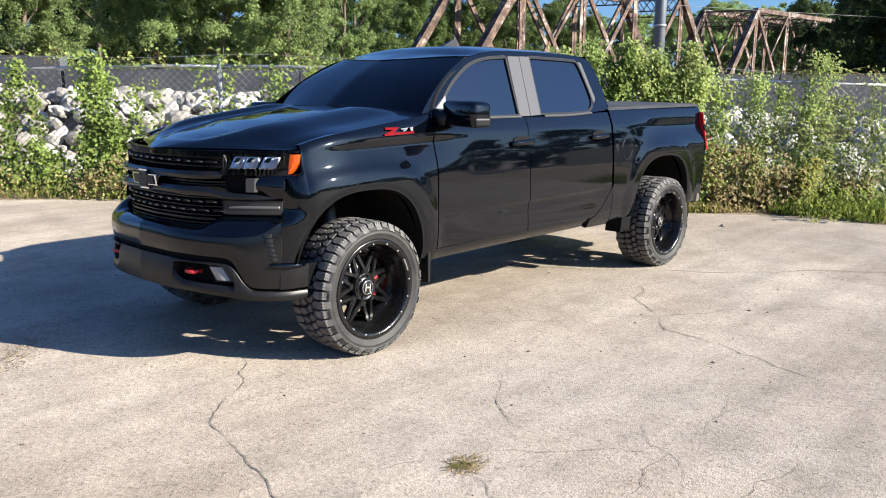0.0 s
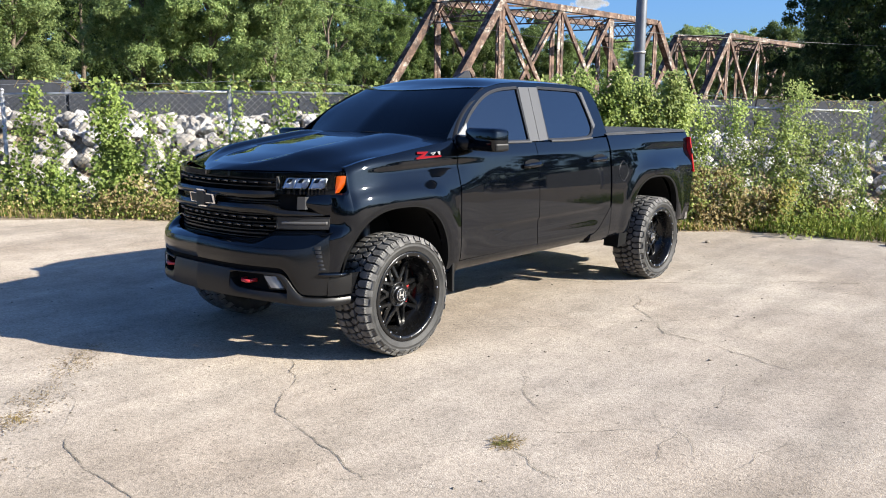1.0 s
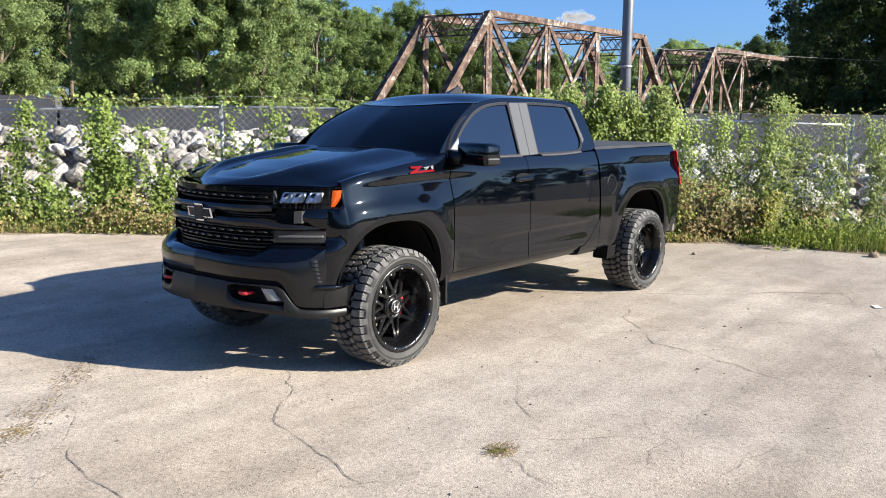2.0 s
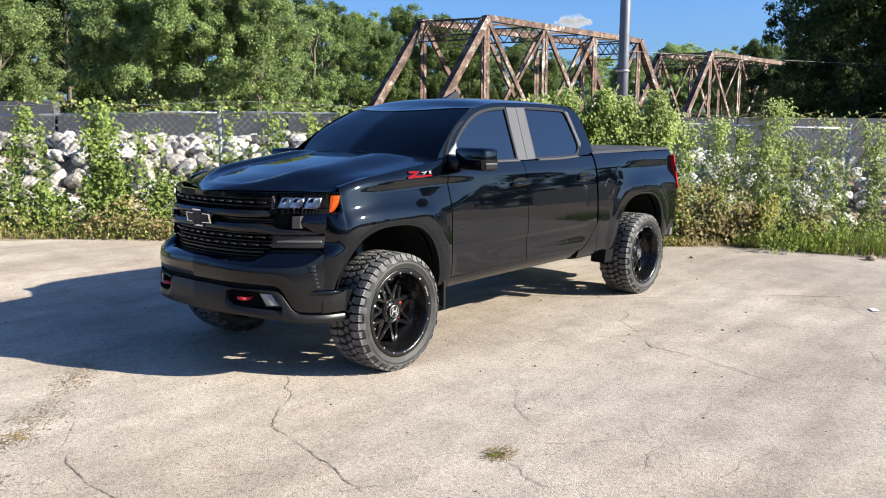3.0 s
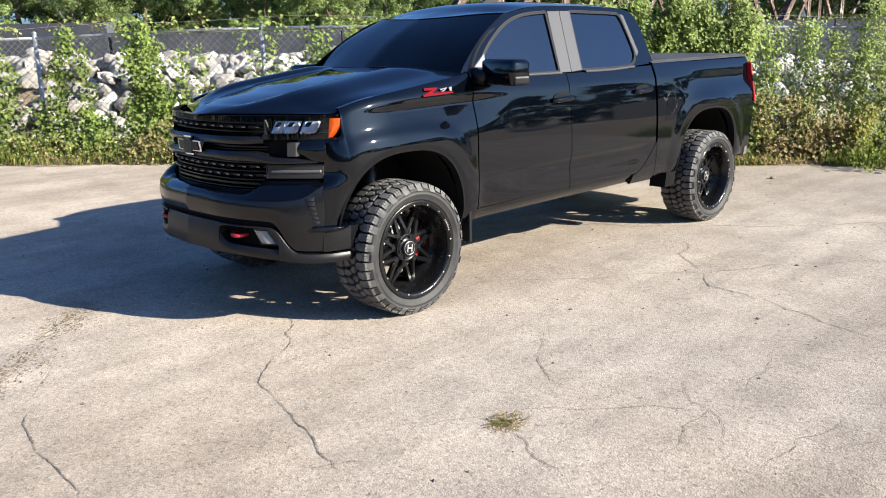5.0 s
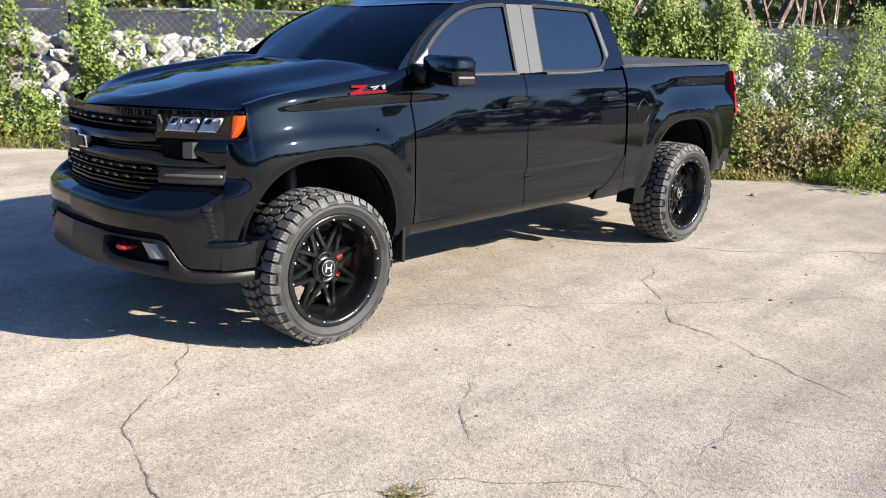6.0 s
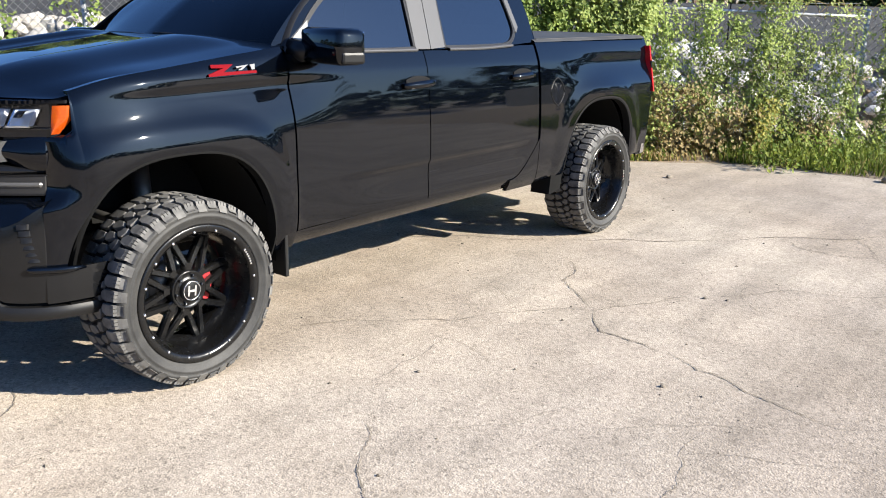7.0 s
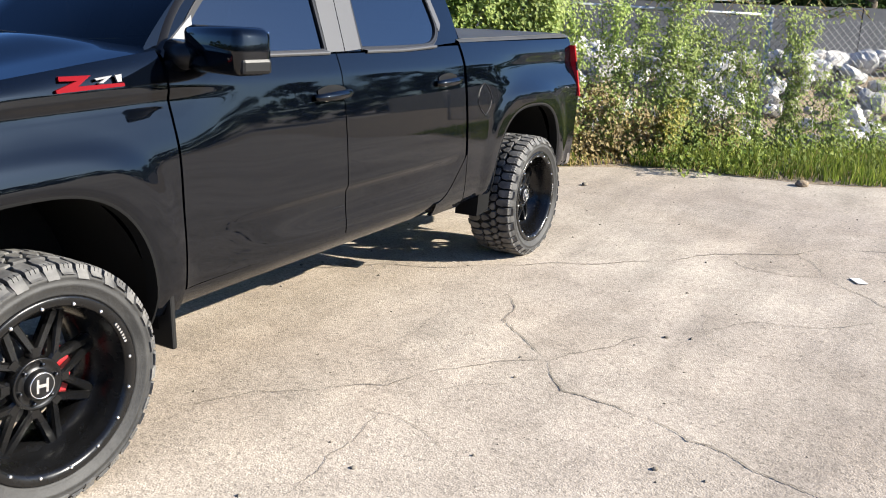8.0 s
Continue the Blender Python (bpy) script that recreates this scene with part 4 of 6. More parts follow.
def hood_point(u, v, s=-1):
    hn = abs(u)
    x0, x1 = hood_front(hn * 0.9), hood_back(hn * 0.9)
    x = x0 + (x1 - x0) * v
    h = hn * (hw(x, seam(x)) - 0.004)
    zc = curve((-0.95, 1.322), (-0.75, 1.372), (-0.4, 1.432), (0.0, 1.482), (0.45, 1.524))(x)
    ze = seam(x)
    z = ze + (zc - ze) * (1 - hn ** 2.2)
    z += 0.018 * step(0.45, 1.0, v) * (1 - hn ** 6)
    z += 0.034 * step(0.40, 0.50, hn) * step(0.86, 0.56, hn) * step(0.02, 0.35, v) * step(1.1, 0.85, v)
    z -= 0.010 * step(0.40, 0.34, hn) * step(0.08, 0.16, v) * step(0.55, 0.35, v)
    k = (1 - v) ** 11
    z += (1.300 + 0.010 * hn - z) * k
    return P(x, h * (1 if u >= 0 else -1), z, -1)


hood_vs = lin(0, 0.12, 12) + lin(0.14, 1, 40)
part("hood", sheet(lin(-1, 1, 72), hood_vs, hood_point, (0.012, 0, -0.016)), paint, truck)

# cab above the belt line
def gw(z):
    return 0.889 - (z - 1.455) * 0.405


def cab_outline():
    return [(2.93, 1.468), (2.935, 1.60), (2.925, 1.72), (2.895, 1.84), (2.85, 1.91), (2.77, 1.945), (2.60, 1.96), (2.2, 1.968), (1.8, 1.966), (1.5, 1.952), (1.27, 1.915), (1.10, 1.862), (0.93, 1.775), (0.76, 1.66), (0.62, 1.55), (0.56, 1.495), (0.60, 1.468)]


def rounded(pts, times=2, keep=()):
    for _ in range(times):
        out = []
        for (x0, z0), (x1, z1) in zip(pts, pts[1:] + pts[:1]):
            out += [(0.75 * x0 + 0.25 * x1, 0.75 * z0 + 0.25 * z1), (0.25 * x0 + 0.75 * x1, 0.25 * z0 + 0.75 * z1)]
        pts = out
    return pts


WIN_F = [(0.735, 1.487), (0.80, 1.575), (0.95, 1.70), (1.12, 1.803), (1.25, 1.858), (1.42, 1.895), (1.665, 1.912), (1.665, 1.912), (1.655, 1.80), (1.625, 1.487), (1.625, 1.475), (0.76, 1.475)]
WIN_R = [(1.915, 1.487), (1.955, 1.80), (1.972, 1.918), (1.985, 1.920), (2.60, 1.912), (2.635, 1.90), (2.665, 1.83), (2.705, 1.64), (2.70, 1.56), (2.62, 1.50), (2.50, 1.487), (1.93, 1.482)]


def loops_face(bm, loops, to3):
    es = []
    for pts in loops:
        vs = [bm.verts.new(to3(x, z)) for x, z in pts]
        es += [bm.edges.new((a, b)) for a, b in zip(vs, vs[1:] + vs[:1])]
    bmesh.ops.triangle_fill(bm, use_beauty=True, use_dissolve=False, edges=es)


def grown(pts, d):
    """An outline moved outwards by d."""
    cx, cz = sum(p[0] for p in pts) / len(pts), sum(p[1] for p in pts) / len(pts)
    out = []
    n = len(pts)
    for i in range(n):
        (x0, z0), (x1, z1) = pts[i - 1], pts[(i + 1) % n]
        tx, tz = x1 - x0, z1 - z0
        k = math.hypot(tx, tz) or 1
        nx, nz = tz / k, -tx / k
        if nx * (pts[i][0] - cx) + nz * (pts[i][1] - cz) < 0:
            nx, nz = -nx, -nz
        out.append((pts[i][0] + d * nx, pts[i][1] + d * nz))
    return out


wf, wr = rounded(WIN_F, 2), rounded(WIN_R, 2)


def cab_side(s):
    bm = bmesh.new()
    loops_face(bm, [rounded(cab_outline(), 1), wf, wr], lambda x, z: P(x, gw(z), z, s))
    return bm


both("cab_side", cab_side, paint, truck)


def ring(s, pts, d0, d1, proud):
    bm = bmesh.new()
    a, b = grown(pts, d0), grown(pts, d1)
    n = len(pts)
    rows = [[bm.verts.new(P(x, gw(z) + k, z, s)) for x, z in lp] for lp, k in ((a, -0.012), (a, proud), (b, proud), (b, -0.004))]
    for r0, r1 in zip(rows, rows[1:]):
        for i in range(n):
            bm.faces.new((r0[i], r0[(i + 1) % n], r1[(i + 1) % n], r1[i]))
    return bm


for outline, owner in ((wf, "front_window"), (wr, "rear_window")):
    def pane(s, o=outline):
        bm = bmesh.new()
        loops_face(bm, [o], lambda x, z: P(x, gw(z) - 0.008, z, s))
        return bm
    panes = both(owner, pane, glass, truck, "dark tinted side window")
    for s, g in zip((-1, 1), panes):
        bm = ring(s, outline, -0.006, 0.010, 0.004)
        part("seal", bm, satin, g, "black rubber window seal")
        part("window_trim", ring(s, outline, 0.011, 0.017, 0.005), edge_trim, g, "thin dark satin window trim")


def strip_on_cab(s, pts, proud, back=0.006):
    bm = bmesh.new()
    loops_face(bm, [pts], lambda x, z: P(x, gw(z) + proud, z, s))
    r = bmesh.ops.extrude_face_region(bm, geom=list(bm.faces))
    vs = [g for g in r["geom"] if isinstance(g, bmesh.types.BMVert)]
    bmesh.ops.translate(bm, vec=(0, -s * (proud + back), 0), verts=vs)
    return bm


both("pillar_trim", lambda s: strip_on_cab(s, [(1.632, 1.47), (1.765, 1.47), (1.835, 1.925), (1.690, 1.922)], 0.006), silver, truck, "satin grey pillar trim")
both("pillar_trim", lambda s: strip_on_cab(s, [(1.771, 1.47), (1.905, 1.478), (1.968, 1.928), (1.841, 1.926)], 0.006), silver, truck, "satin grey pillar trim")
both("quarter_trim", lambda s: strip_on_cab(s, [(2.722, 1.56), (2.762, 1.60), (2.700, 1.90), (2.655, 1.91)], 0.006), silver, truck, "satin grey trim behind the rear window")
# the sun's highlight on this trim is given by a pale material
both("sail_trim", lambda s: strip_on_cab(s, [(0.70, 1.53), (0.74, 1.478), (0.80, 1.478), (0.845, 1.625)], 0.012), lamp_white, truck, "trim at the mirror foot, sunlit highlight put into its pale colour")


def belt_trim(s, x0, x1):
    bm = sheet(lin(x0, x1, 8), [0, 1, 2, 3], lambda x, k: P(x, (gw(belt(x)) + 0.004, 0.918, 0.915, gw(1.485) + 0.004)[int(k)], belt(x) + (-0.012, 0.0, 0.012, 0.016)[int(k)], s))
    return bm


both("belt_moulding", lambda s: belt_trim(s, 0.74, 1.62), silver, truck, "satin grey belt moulding")
both("belt_moulding", lambda s: belt_trim(s, 1.92, 2.60), silver, truck, "satin grey belt moulding")


def shoulder(s):
    """Fills between flank and cab side along the belt."""
    return sheet(lin(0.58, 2.93, 20), [0, 1], lambda x, k: P(x, (hw(x, belt(x)) - 0.004, gw(1.465) - 0.006)[int(k)], belt(x) + 0.002, s))


both("cab_shoulder", shoulder, paint, truck)

# roof, windshield, back of the cab
rail_z = curve((0.56, 1.495), (0.76, 1.66), (0.93, 1.775), (1.10, 1.862), (1.27, 1.915), (1.5, 1.952), (1.8, 1.966), (2.2, 1.968), (2.6, 1.96), (2.77, 1.945), (2.9, 1.9))
roof_front = curve((0, 1.00), (0.5, 1.06), (0.85, 1.15), (1.0, 1.24))


def roof_point(u, v):
    hn = abs(u)
    x0 = roof_front(hn)
    x = x0 + (2.80 - x0) * v
    z_e = rail_z(max(x, 1.24))
    h = gw(z_e) * hn
    crown = 0.052 - 0.03 * step(0.18, 0.0, v) - 0.03 * step(0.9, 1.0, v)
    z = z_e + crown * (1 - hn ** 2.6)
    if x < 1.5:
        z -= 0.045 * ((1.5 - x) / 0.5) ** 2 * (1 - hn ** 3)
    z -= 0.03 * step(0.93, 1.0, v)
    return P(x, h * (1 if u >= 0 else -1), z)


part("roof", sheet([math.sin(a) for a in lin(-math.pi / 2, math.pi / 2, 40)], lin(0, 0.1, 5) + lin(0.14, 1, 26), roof_point, (0, 0, -0.02)), paint, truck)


def ws_point(u, v):
    hn = abs(u)
    top = roof_point(u, 0.0)
    hb = 0.905 * hn
    bx_, bz = hood_back(min(0.9, hb)) + 0.03, 1.524 - 0.036 * hn ** 2
    base = P(bx_ + 0.02, hb * (1 if u >= 0 else -1), bz)
    p = base.lerp(top + Vector((0, 0, -0.006)), v)
    p.z += 0.030 * math.sin(math.pi * v) * (1 - 0.5 * hn)
    p.x -= (0.05 * (1 - v) + 0.085 * math.sin(math.pi * v)) * hn ** 4
    return p


part("windshield", sheet([0.972 * k for k in lin(-1, 1, 28)], lin(0, 1, 12), ws_point, (0.02, 0, -0.01)), windshield_glass, truck, "dark tinted windshield")


def a_pillar(s):
    def f(k, v):
        p = ws_point(0.966 + 0.034 * k / 2, v)
        p.y = YC + s * abs(p.y - YC)
        return p + Vector((0, 0, (0.004, 0.0, -0.020)[int(k)]))
    return sheet([0, 1, 2], lin(0, 1, 12), f)


both("windshield_pillar", a_pillar, satin, truck)
bm = sheet([0.95 * k for k in lin(-1, 1, 20)], [0, 1], lambda u, v: ws_point(u, 0.0) + Vector((-0.075 * v + 0.01, 0, 0.004 - 0.02 * v)))
part("cowl", bm, matte, truck, "black plastic cowl")
for k, (h0, h1) in enumerate(((0.62, 0.05), (0.02, -0.55))):
    bm = bmesh.new()
    pts = [ws_point(h0 + (h1 - h0) * t, 0.0 + 0.03 * math.sin(t * 1.5)) + Vector((-0.008, 0, 0.004)) for t in lin(0, 1, 8)]
    tube(bm, pts, 0.008, 6)
    part("wiper", bm, matte, truck)


def cab_back(u, v):
    z = 1.955 - v * 0.95
    x = 2.80 + 0.14 * step(1.95, 1.55, z)
    return P(x, u * (gw(z) if z > 1.46 else 0.90), z)


part("cab_back", sheet(lin(-1, 1, 10), lin(0, 1, 14), cab_back), paint, truck)
bm = bmesh.new()
v = [bm.verts.new(P(2.80 + 0.14 * step(1.95, 1.55, z) + 0.006, h, z)) for h, z in ((0.62, 1.58), (-0.62, 1.58), (-0.55, 1.88), (0.55, 1.88))]
bm.faces.new(v)
part("back_window", bm, glass, truck, "dark tinted back window")

# shark fin on the roof
bm = bmesh.new()
fin = [(1.66, 0.0), (1.74, 0.030), (1.82, 0.068), (1.865, 0.080), (1.885, 0.072), (1.895, 0.0)]
for h in (-1, 1):
    for (x0, z0), (x1, z1) in zip(fin, fin[1:]):
        w0, w1 = 0.030 - 0.28 * z0, 0.030 - 0.28 * z1
        bm.faces.new([bm.verts.new(P(x, h * w, z)) for x, w, z in ((x0, 0.032, 1.995), (x1, 0.032, 1.995), (x1, max(w1, 0.004), 2.005 + z1), (x0, max(w0, 0.004), 2.005 + z0))])
for (x0, z0), (x1, z1) in zip(fin, fin[1:]):
    w0, w1 = max(0.030 - 0.28 * z0, 0.004), max(0.030 - 0.28 * z1, 0.004)
    bm.faces.new([bm.verts.new(P(x, w, 2.005 + z)) for x, w, z in ((x0, w0, z0), (x1, w1, z1), (x1, -w1, z1), (x0, -w0, z0))])
bmesh.ops.remove_doubles(bm, verts=bm.verts, dist=0.0005)
bmesh.ops.recalc_face_normals(bm, faces=bm.faces)
part("roof_antenna", bm, satin, truck, "black shark-fin antenna")


# front end ---------------------------------------------------------------
nose_x = curve((0, -0.945), (0.3, -0.915), (0.45, -0.868), (0.58, -0.795), (0.72, -0.70), (0.82, -0.61), (0.90, -0.51), (0.94, -0.44))
bump_x = curve((0, -1.02), (0.3, -0.995), (0.5, -0.945), (0.66, -0.872), (0.78, -0.785), (0.87, -0.68), (0.93, -0.56), (0.955, -0.44))


def face(h, z, off, base=nose_x):
    """A place on the nose's curved front, off metres ahead of it."""
    a = abs(h)
    d = (base(min(a + 0.01, 0.95)) - base(max(a - 0.01, 0))) / 0.02
    k = 1 / math.sqrt(1 + d * d)
    lean = 0.06 * (z - 1.1)
    return Vector((base(a) + lean - off * k, YC - h - (off * d * k) * (1 if h >= 0 else -1), z))


def band(name, mat, h0, h1, lo, hi, off, deep=0.03, base=nose_x, n=40, rows=6, puff=0.0, owner=None, label="", sym=True, tuck=9.0, tilt=0.0):
    """A strip of the nose between two heights; lo and hi may vary with h."""
    f0 = lo if callable(lo) else (lambda h: lo)
    f1 = hi if callable(hi) else (lambda h: hi)
    spans = ((h0, h1),) if not sym else ((h0, h1), (-h1, -h0))
    out = []
    for a, b in spans:
        bm = sheet(lin(a, b, n), lin(0, 1, rows), lambda h, v: face(h, f0(abs(h)) + (f1(abs(h)) - f0(abs(h))) * v, (off + 0.02) * (1 - step(tuck, tuck + 0.16, abs(h))) - 0.02 + puff * math.sin(math.pi * v) + tilt * (v - 1), base), (deep, 0, 0))
        out.append(part(name, bm, mat, owner or truck, label))
    return out


# dark core behind the openings
part("grille_core", sheet(lin(-0.90, 0.90, 40), lin(0.47, 1.29, 8), lambda h, z: face(h, z, -0.085)), well, truck)
band("hood_lip", paint, -0.90, 0.90, lambda h: 1.268 + 0.018 * step(0.55, 0.60, h) + 0.008 * step(0.6, 0.9, h), lambda h: 1.298 + 0.010 * h, -0.004, 0.05, sym=False)
grille = band("grille", bumper_mat, -0.56, 0.56, 1.138, 1.182, 0.020, 0.06, sym=False, puff=0.010, tuck=0.44, label="black grille with dark bars")[0]
band("grille_bar", bumper_mat, -0.85, 0.85, lambda h: 1.040 - 0.022 * step(0.48, 0.62, h), lambda h: 1.093 - 0.034 * step(0.48, 0.64, h) - 0.02 * step(0.66, 0.85, h), 0.024, 0.06, owner=grille, sym=False, puff=0.012, tuck=0.70)
for z0, z1 in ((1.228, 1.242), (1.204, 1.210), (1.256, 1.262), (1.112, 1.122), (1.098, 1.103), (1.018, 1.026), (0.992, 1.006), (0.968, 0.974), (0.940, 0.954), (0.916, 0.922), (0.890, 0.902), (0.868, 0.874)):
    reach = 0.575 if z0 > 0.93 else 0.575 - 1.3 * (0.93 - z0)
    band("grille_slat", satin, -reach, reach, z0, z1, -0.030, 0.03, owner=grille, sym=False, rows=2)
for z, shift in ((1.235, 0.0), (0.999, 0.0), (0.947, 0.5)):
    for k in range(-6, 7):
        h = (k + shift) * 0.088
        bm = bmesh.new()
        p = face(h, z, -0.020)
        box(bm, p.x - 0.006, p.x + 0.03, p.y - 0.018, p.y + 0.018, z - 0.0055, z + 0.0055, 0.002)
        part("grille_tab", bm, dark_chrome, grille)


def bow_tie(size, off, mat, label):
    w, t, arm, sl = 0.150 * size, 0.058 * size, 0.032 * size, 0.022
    pts = [(-w, -arm), (-0.048 * size, -arm), (-0.048 * size - sl * 0.6, -t), (0.052 * size - sl, -t), (0.052 * size, -arm), (w - sl, -arm), (w, arm), (0.048 * size, arm), (0.048 * size + sl * 0.6, t), (-0.052 * size + sl, t), (-0.052 * size, arm), (-w + sl, arm)]
    bm = bmesh.new()
    f = bm.faces.new([bm.verts.new(face(-x, 1.112 + z, off)) for x, z in pts])
    r = bmesh.ops.extrude_face_region(bm, geom=[f])
    bmesh.ops.translate(bm, vec=(0.03, 0, 0), verts=[g for g in r["geom"] if isinstance(g, bmesh.types.BMVert)])
    return part("emblem", bm, mat, truck, label)


bow_tie(1.0, 0.052, chrome, "chrome rim of the grille emblem")
bow_tie(0.82, 0.058, satin, "dark centre of the grille emblem")

# lamps
marker_in = curve((1.168, 0.868), (1.20, 0.869), (1.29, 0.874))
marker_out = curve((1.168, 0.868), (1.185, 0.876), (1.21, 0.889), (1.245, 0.901), (1.305, 0.905))
for s in (1, -1):
    hl = sheet(lin(0.578, 0.885, 18), lin(0, 1, 6), lambda h, v: face(s * h, 1.196 + (0.084 + 0.03 * (h - 0.57)) * v, -0.050))
    lamp = part("headlight", hl, lamp_case, truck, "black-cased headlamp with three bright projectors")
    for h0, h1 in ((0.612, 0.660), (0.676, 0.728), (0.758, 0.812)):
        # a slanting reflector bowl with a bright lower lip and a dark lens in it
        bm = sheet(lin(0, 1, 6), lin(0, 1, 6), lambda u, v: face(s * (h0 + (h1 - h0) * u + 0.018 * v), 1.203 + 0.066 * v, -0.006 - 0.016 * v - 0.010 * math.sin(math.pi * u)), (0.02, 0, 0))
        part("projector", bm, led, lamp, "projector bowl, sky reflection put into its bluish colour")
        bm = sheet(lin(0, 1, 4), lin(0, 1, 3), lambda u, v: face(s * (h0 + 0.012 + 0.016 * u + 0.014 * v), 1.238 + 0.026 * v, -0.010 - 0.008 * v), (0.012, 0, 0))
        part("projector_shutter", bm, lamp_case, lamp)
        bm = sheet(lin(0, 1, 6), lin(0, 1, 2), lambda u, v: face(s * (h0 - 0.010 + (h1 - h0 + 0.014) * u), 1.199 + 0.007 * v, -0.010), (0.012, 0, 0))
        part("projector_lip", bm, chrome, lamp, "thin bright reflector lip")
        bm = sheet(lin(0, 1, 2), lin(0, 1, 6), lambda u, v: face(s * (h0 - 0.010 + 0.005 * u + 0.020 * v), 1.200 + 0.066 * v, -0.014 - 0.016 * v), (0.012, 0, 0))
        part("projector_fin", bm, chrome, lamp)
    bm = sheet(lin(0.572, 0.578, 1), lin(0, 1, 5), lambda h, v: face(s * h, 1.194 + 0.086 * v, 0.000), (0.02, 0, 0))
    part("lamp_edge", bm, guide_mat, lamp, "thin pale strip at the lamp's inner edge")
    bm = sheet(lin(0, 1, 8), lin(1.174, 1.286, 12), lambda u, z: face(s * (marker_in(z) + (marker_out(z) - marker_in(z)) * u), z, 0.004 + 0.005 * math.sin(math.pi * u)), (0.03, 0, 0))
    part("side_marker", bm, amber, lamp, "amber side marker lens")
    bm = sheet(lin(0.578, 0.868, 16), lin(0, 1, 5), lambda h, v: face(s * h, 1.194 + (0.087 + 0.03 * (h - 0.57)) * v, 0.003))
    part("lens", bm, lens, lamp, "clear lamp lens")
    bm = sheet(lin(0.587, 0.850, 14), lin(0, 1, 5), lambda h, v: face(s * h, 0.940 + 0.072 * v, 0.006), (0.04, 0, 0))
    bar = part("running_light", bm, lamp_grey, truck, "grey daytime running light bar")
    bm = sheet(lin(0.612, 0.838, 12), lin(0, 1, 5), lambda h, v: face(s * h, 0.966 + 0.020 * v, 0.009 + 0.005 * math.sin(math.pi * v)), (0.02, 0, 0))
    part("light_guide", bm, guide_mat, bar, "pale light guide")
    for h0, h1, z0, z1 in ((0.583, 0.853, 1.012, 1.017), (0.583, 0.853, 0.934, 0.940), (0.580, 0.587, 0.936, 1.016)):
        bm = sheet(lin(h0, h1, 12), lin(z0, z1, 1), lambda h, z: face(s * h, z, 0.010), (0.02, 0, 0))
        part("light_frame", bm, satin, bar)
band("lamp_base", paint, 0.56, 0.868, lambda h: 1.164, lambda h: 1.196, -0.004, 0.05, n=24, rows=4)
band("lamp_surround", paint, 0.736, 0.856, lambda h: 1.066 - 0.045 * step(0.735, 0.84, h), lambda h: 1.150 + 0.018 * step(0.74, 0.86, h), -0.006, 0.05, puff=0.020, n=24, rows=16)
band("lamp_recess", well, 0.555, 0.70, lambda h: 1.050, lambda h: 1.168, -0.045, 0.05, n=10)
band("lamp_fin", lamp_blade, 0.697, 0.737, lambda h: 1.068, lambda h: 1.148, 0.020, 0.05, n=4, label="dark grey lamp blade")
band("lamp_shelf", satin, 0.735, 0.880, lambda h: 1.148 + 0.014 * step(0.74, 0.86, h), lambda h: 1.166, -0.022, 0.04, n=12, rows=2)

# bumper: ledge, painted beam with dropped corners, groove, lower valance with lamp pockets
beam_lo = curve((0, 0.706), (0.5, 0.699), (0.685, 0.692), (0.715, 0.676), (0.79, 0.545), (0.815, 0.520), (0.96, 0.503))
beam_hi = curve((0, 0.840), (0.5, 0.826), (0.73, 0.822), (0.82, 0.829), (0.85, 0.842), (0.906, 0.904))
ledge_hi = curve((0, 0.862), (0.44, 0.864), (0.50, 0.872), (0.585, 0.934), (0.87, 0.936), (0.91, 0.934))


def ledge(h, v):
    a = abs(h)
    p, r = face(h, beam_hi(a) - 0.002, -0.002, bump_x), face(h, ledge_hi(a), -0.012 - 0.03 * step(0.585, 0.50, a), nose_x)
    out = p.lerp(r, v)
    out.z += 0.020 * math.sin(math.pi * v) * (1 - 0.6 * v)
    return out


part("bumper_ledge", sheet(lin(-0.906, 0.906, 80), lin(0, 1, 10), ledge), paint, truck, "gloss black bumper top")
bumper = part("front_bumper", sheet(lin(-0.906, 0.906, 120), lin(0, 1, 12), lambda h, v: face(h, beam_lo(abs(h)) + (beam_hi(abs(h)) - beam_lo(abs(h))) * v, 0.004 * math.sin(math.pi * v) - 0.010 * (1 - v) ** 3 - 0.008 * v ** 6, bump_x), (0.05, 0, 0)), bumper_mat, truck, "dark grey painted front bumper")
groove_lo = lambda h: beam_lo(h) - 0.036 * step(0.80, 0.72, h) - 0.020 * step(0.72, 0.80, h)
band("bumper_groove", well, -0.948, 0.948, groove_lo, lambda h: beam_lo(h) + 0.006, -0.034, 0.05, bump_x, 110, 3, sym=False)
band("bumper_end", bumper_mat, 0.906, 0.953, lambda h: 0.503, lambda h: 0.642, -0.004, 0.08, bump_x, 10, 8, 0.004)
pocket_hi = curve((0.33, 0.640), (0.40, 0.652), (0.60, 0.648), (0.67, 0.640), (0.735, 0.545))
pocket_lo = curve((0.33, 0.610), (0.37, 0.565), (0.42, 0.545), (0.735, 0.524))
val_lo = curve((0, 0.486), (0.45, 0.480), (0.7, 0.462), (0.88, 0.436), (0.96, 0.432))
band("valance", valance_mat, -0.335, 0.335, val_lo, groove_lo, -0.014, 0.08, bump_x, 50, 10, 0.012, sym=False)
band("valance_top", valance_mat, 0.335, 0.736, pocket_hi, groove_lo, -0.008, 0.07, bump_x, 30, 5, 0.006)
band("valance_bottom", valance_mat, 0.335, 0.736, val_lo, pocket_lo, -0.014, 0.08, bump_x, 30, 6, 0.010)
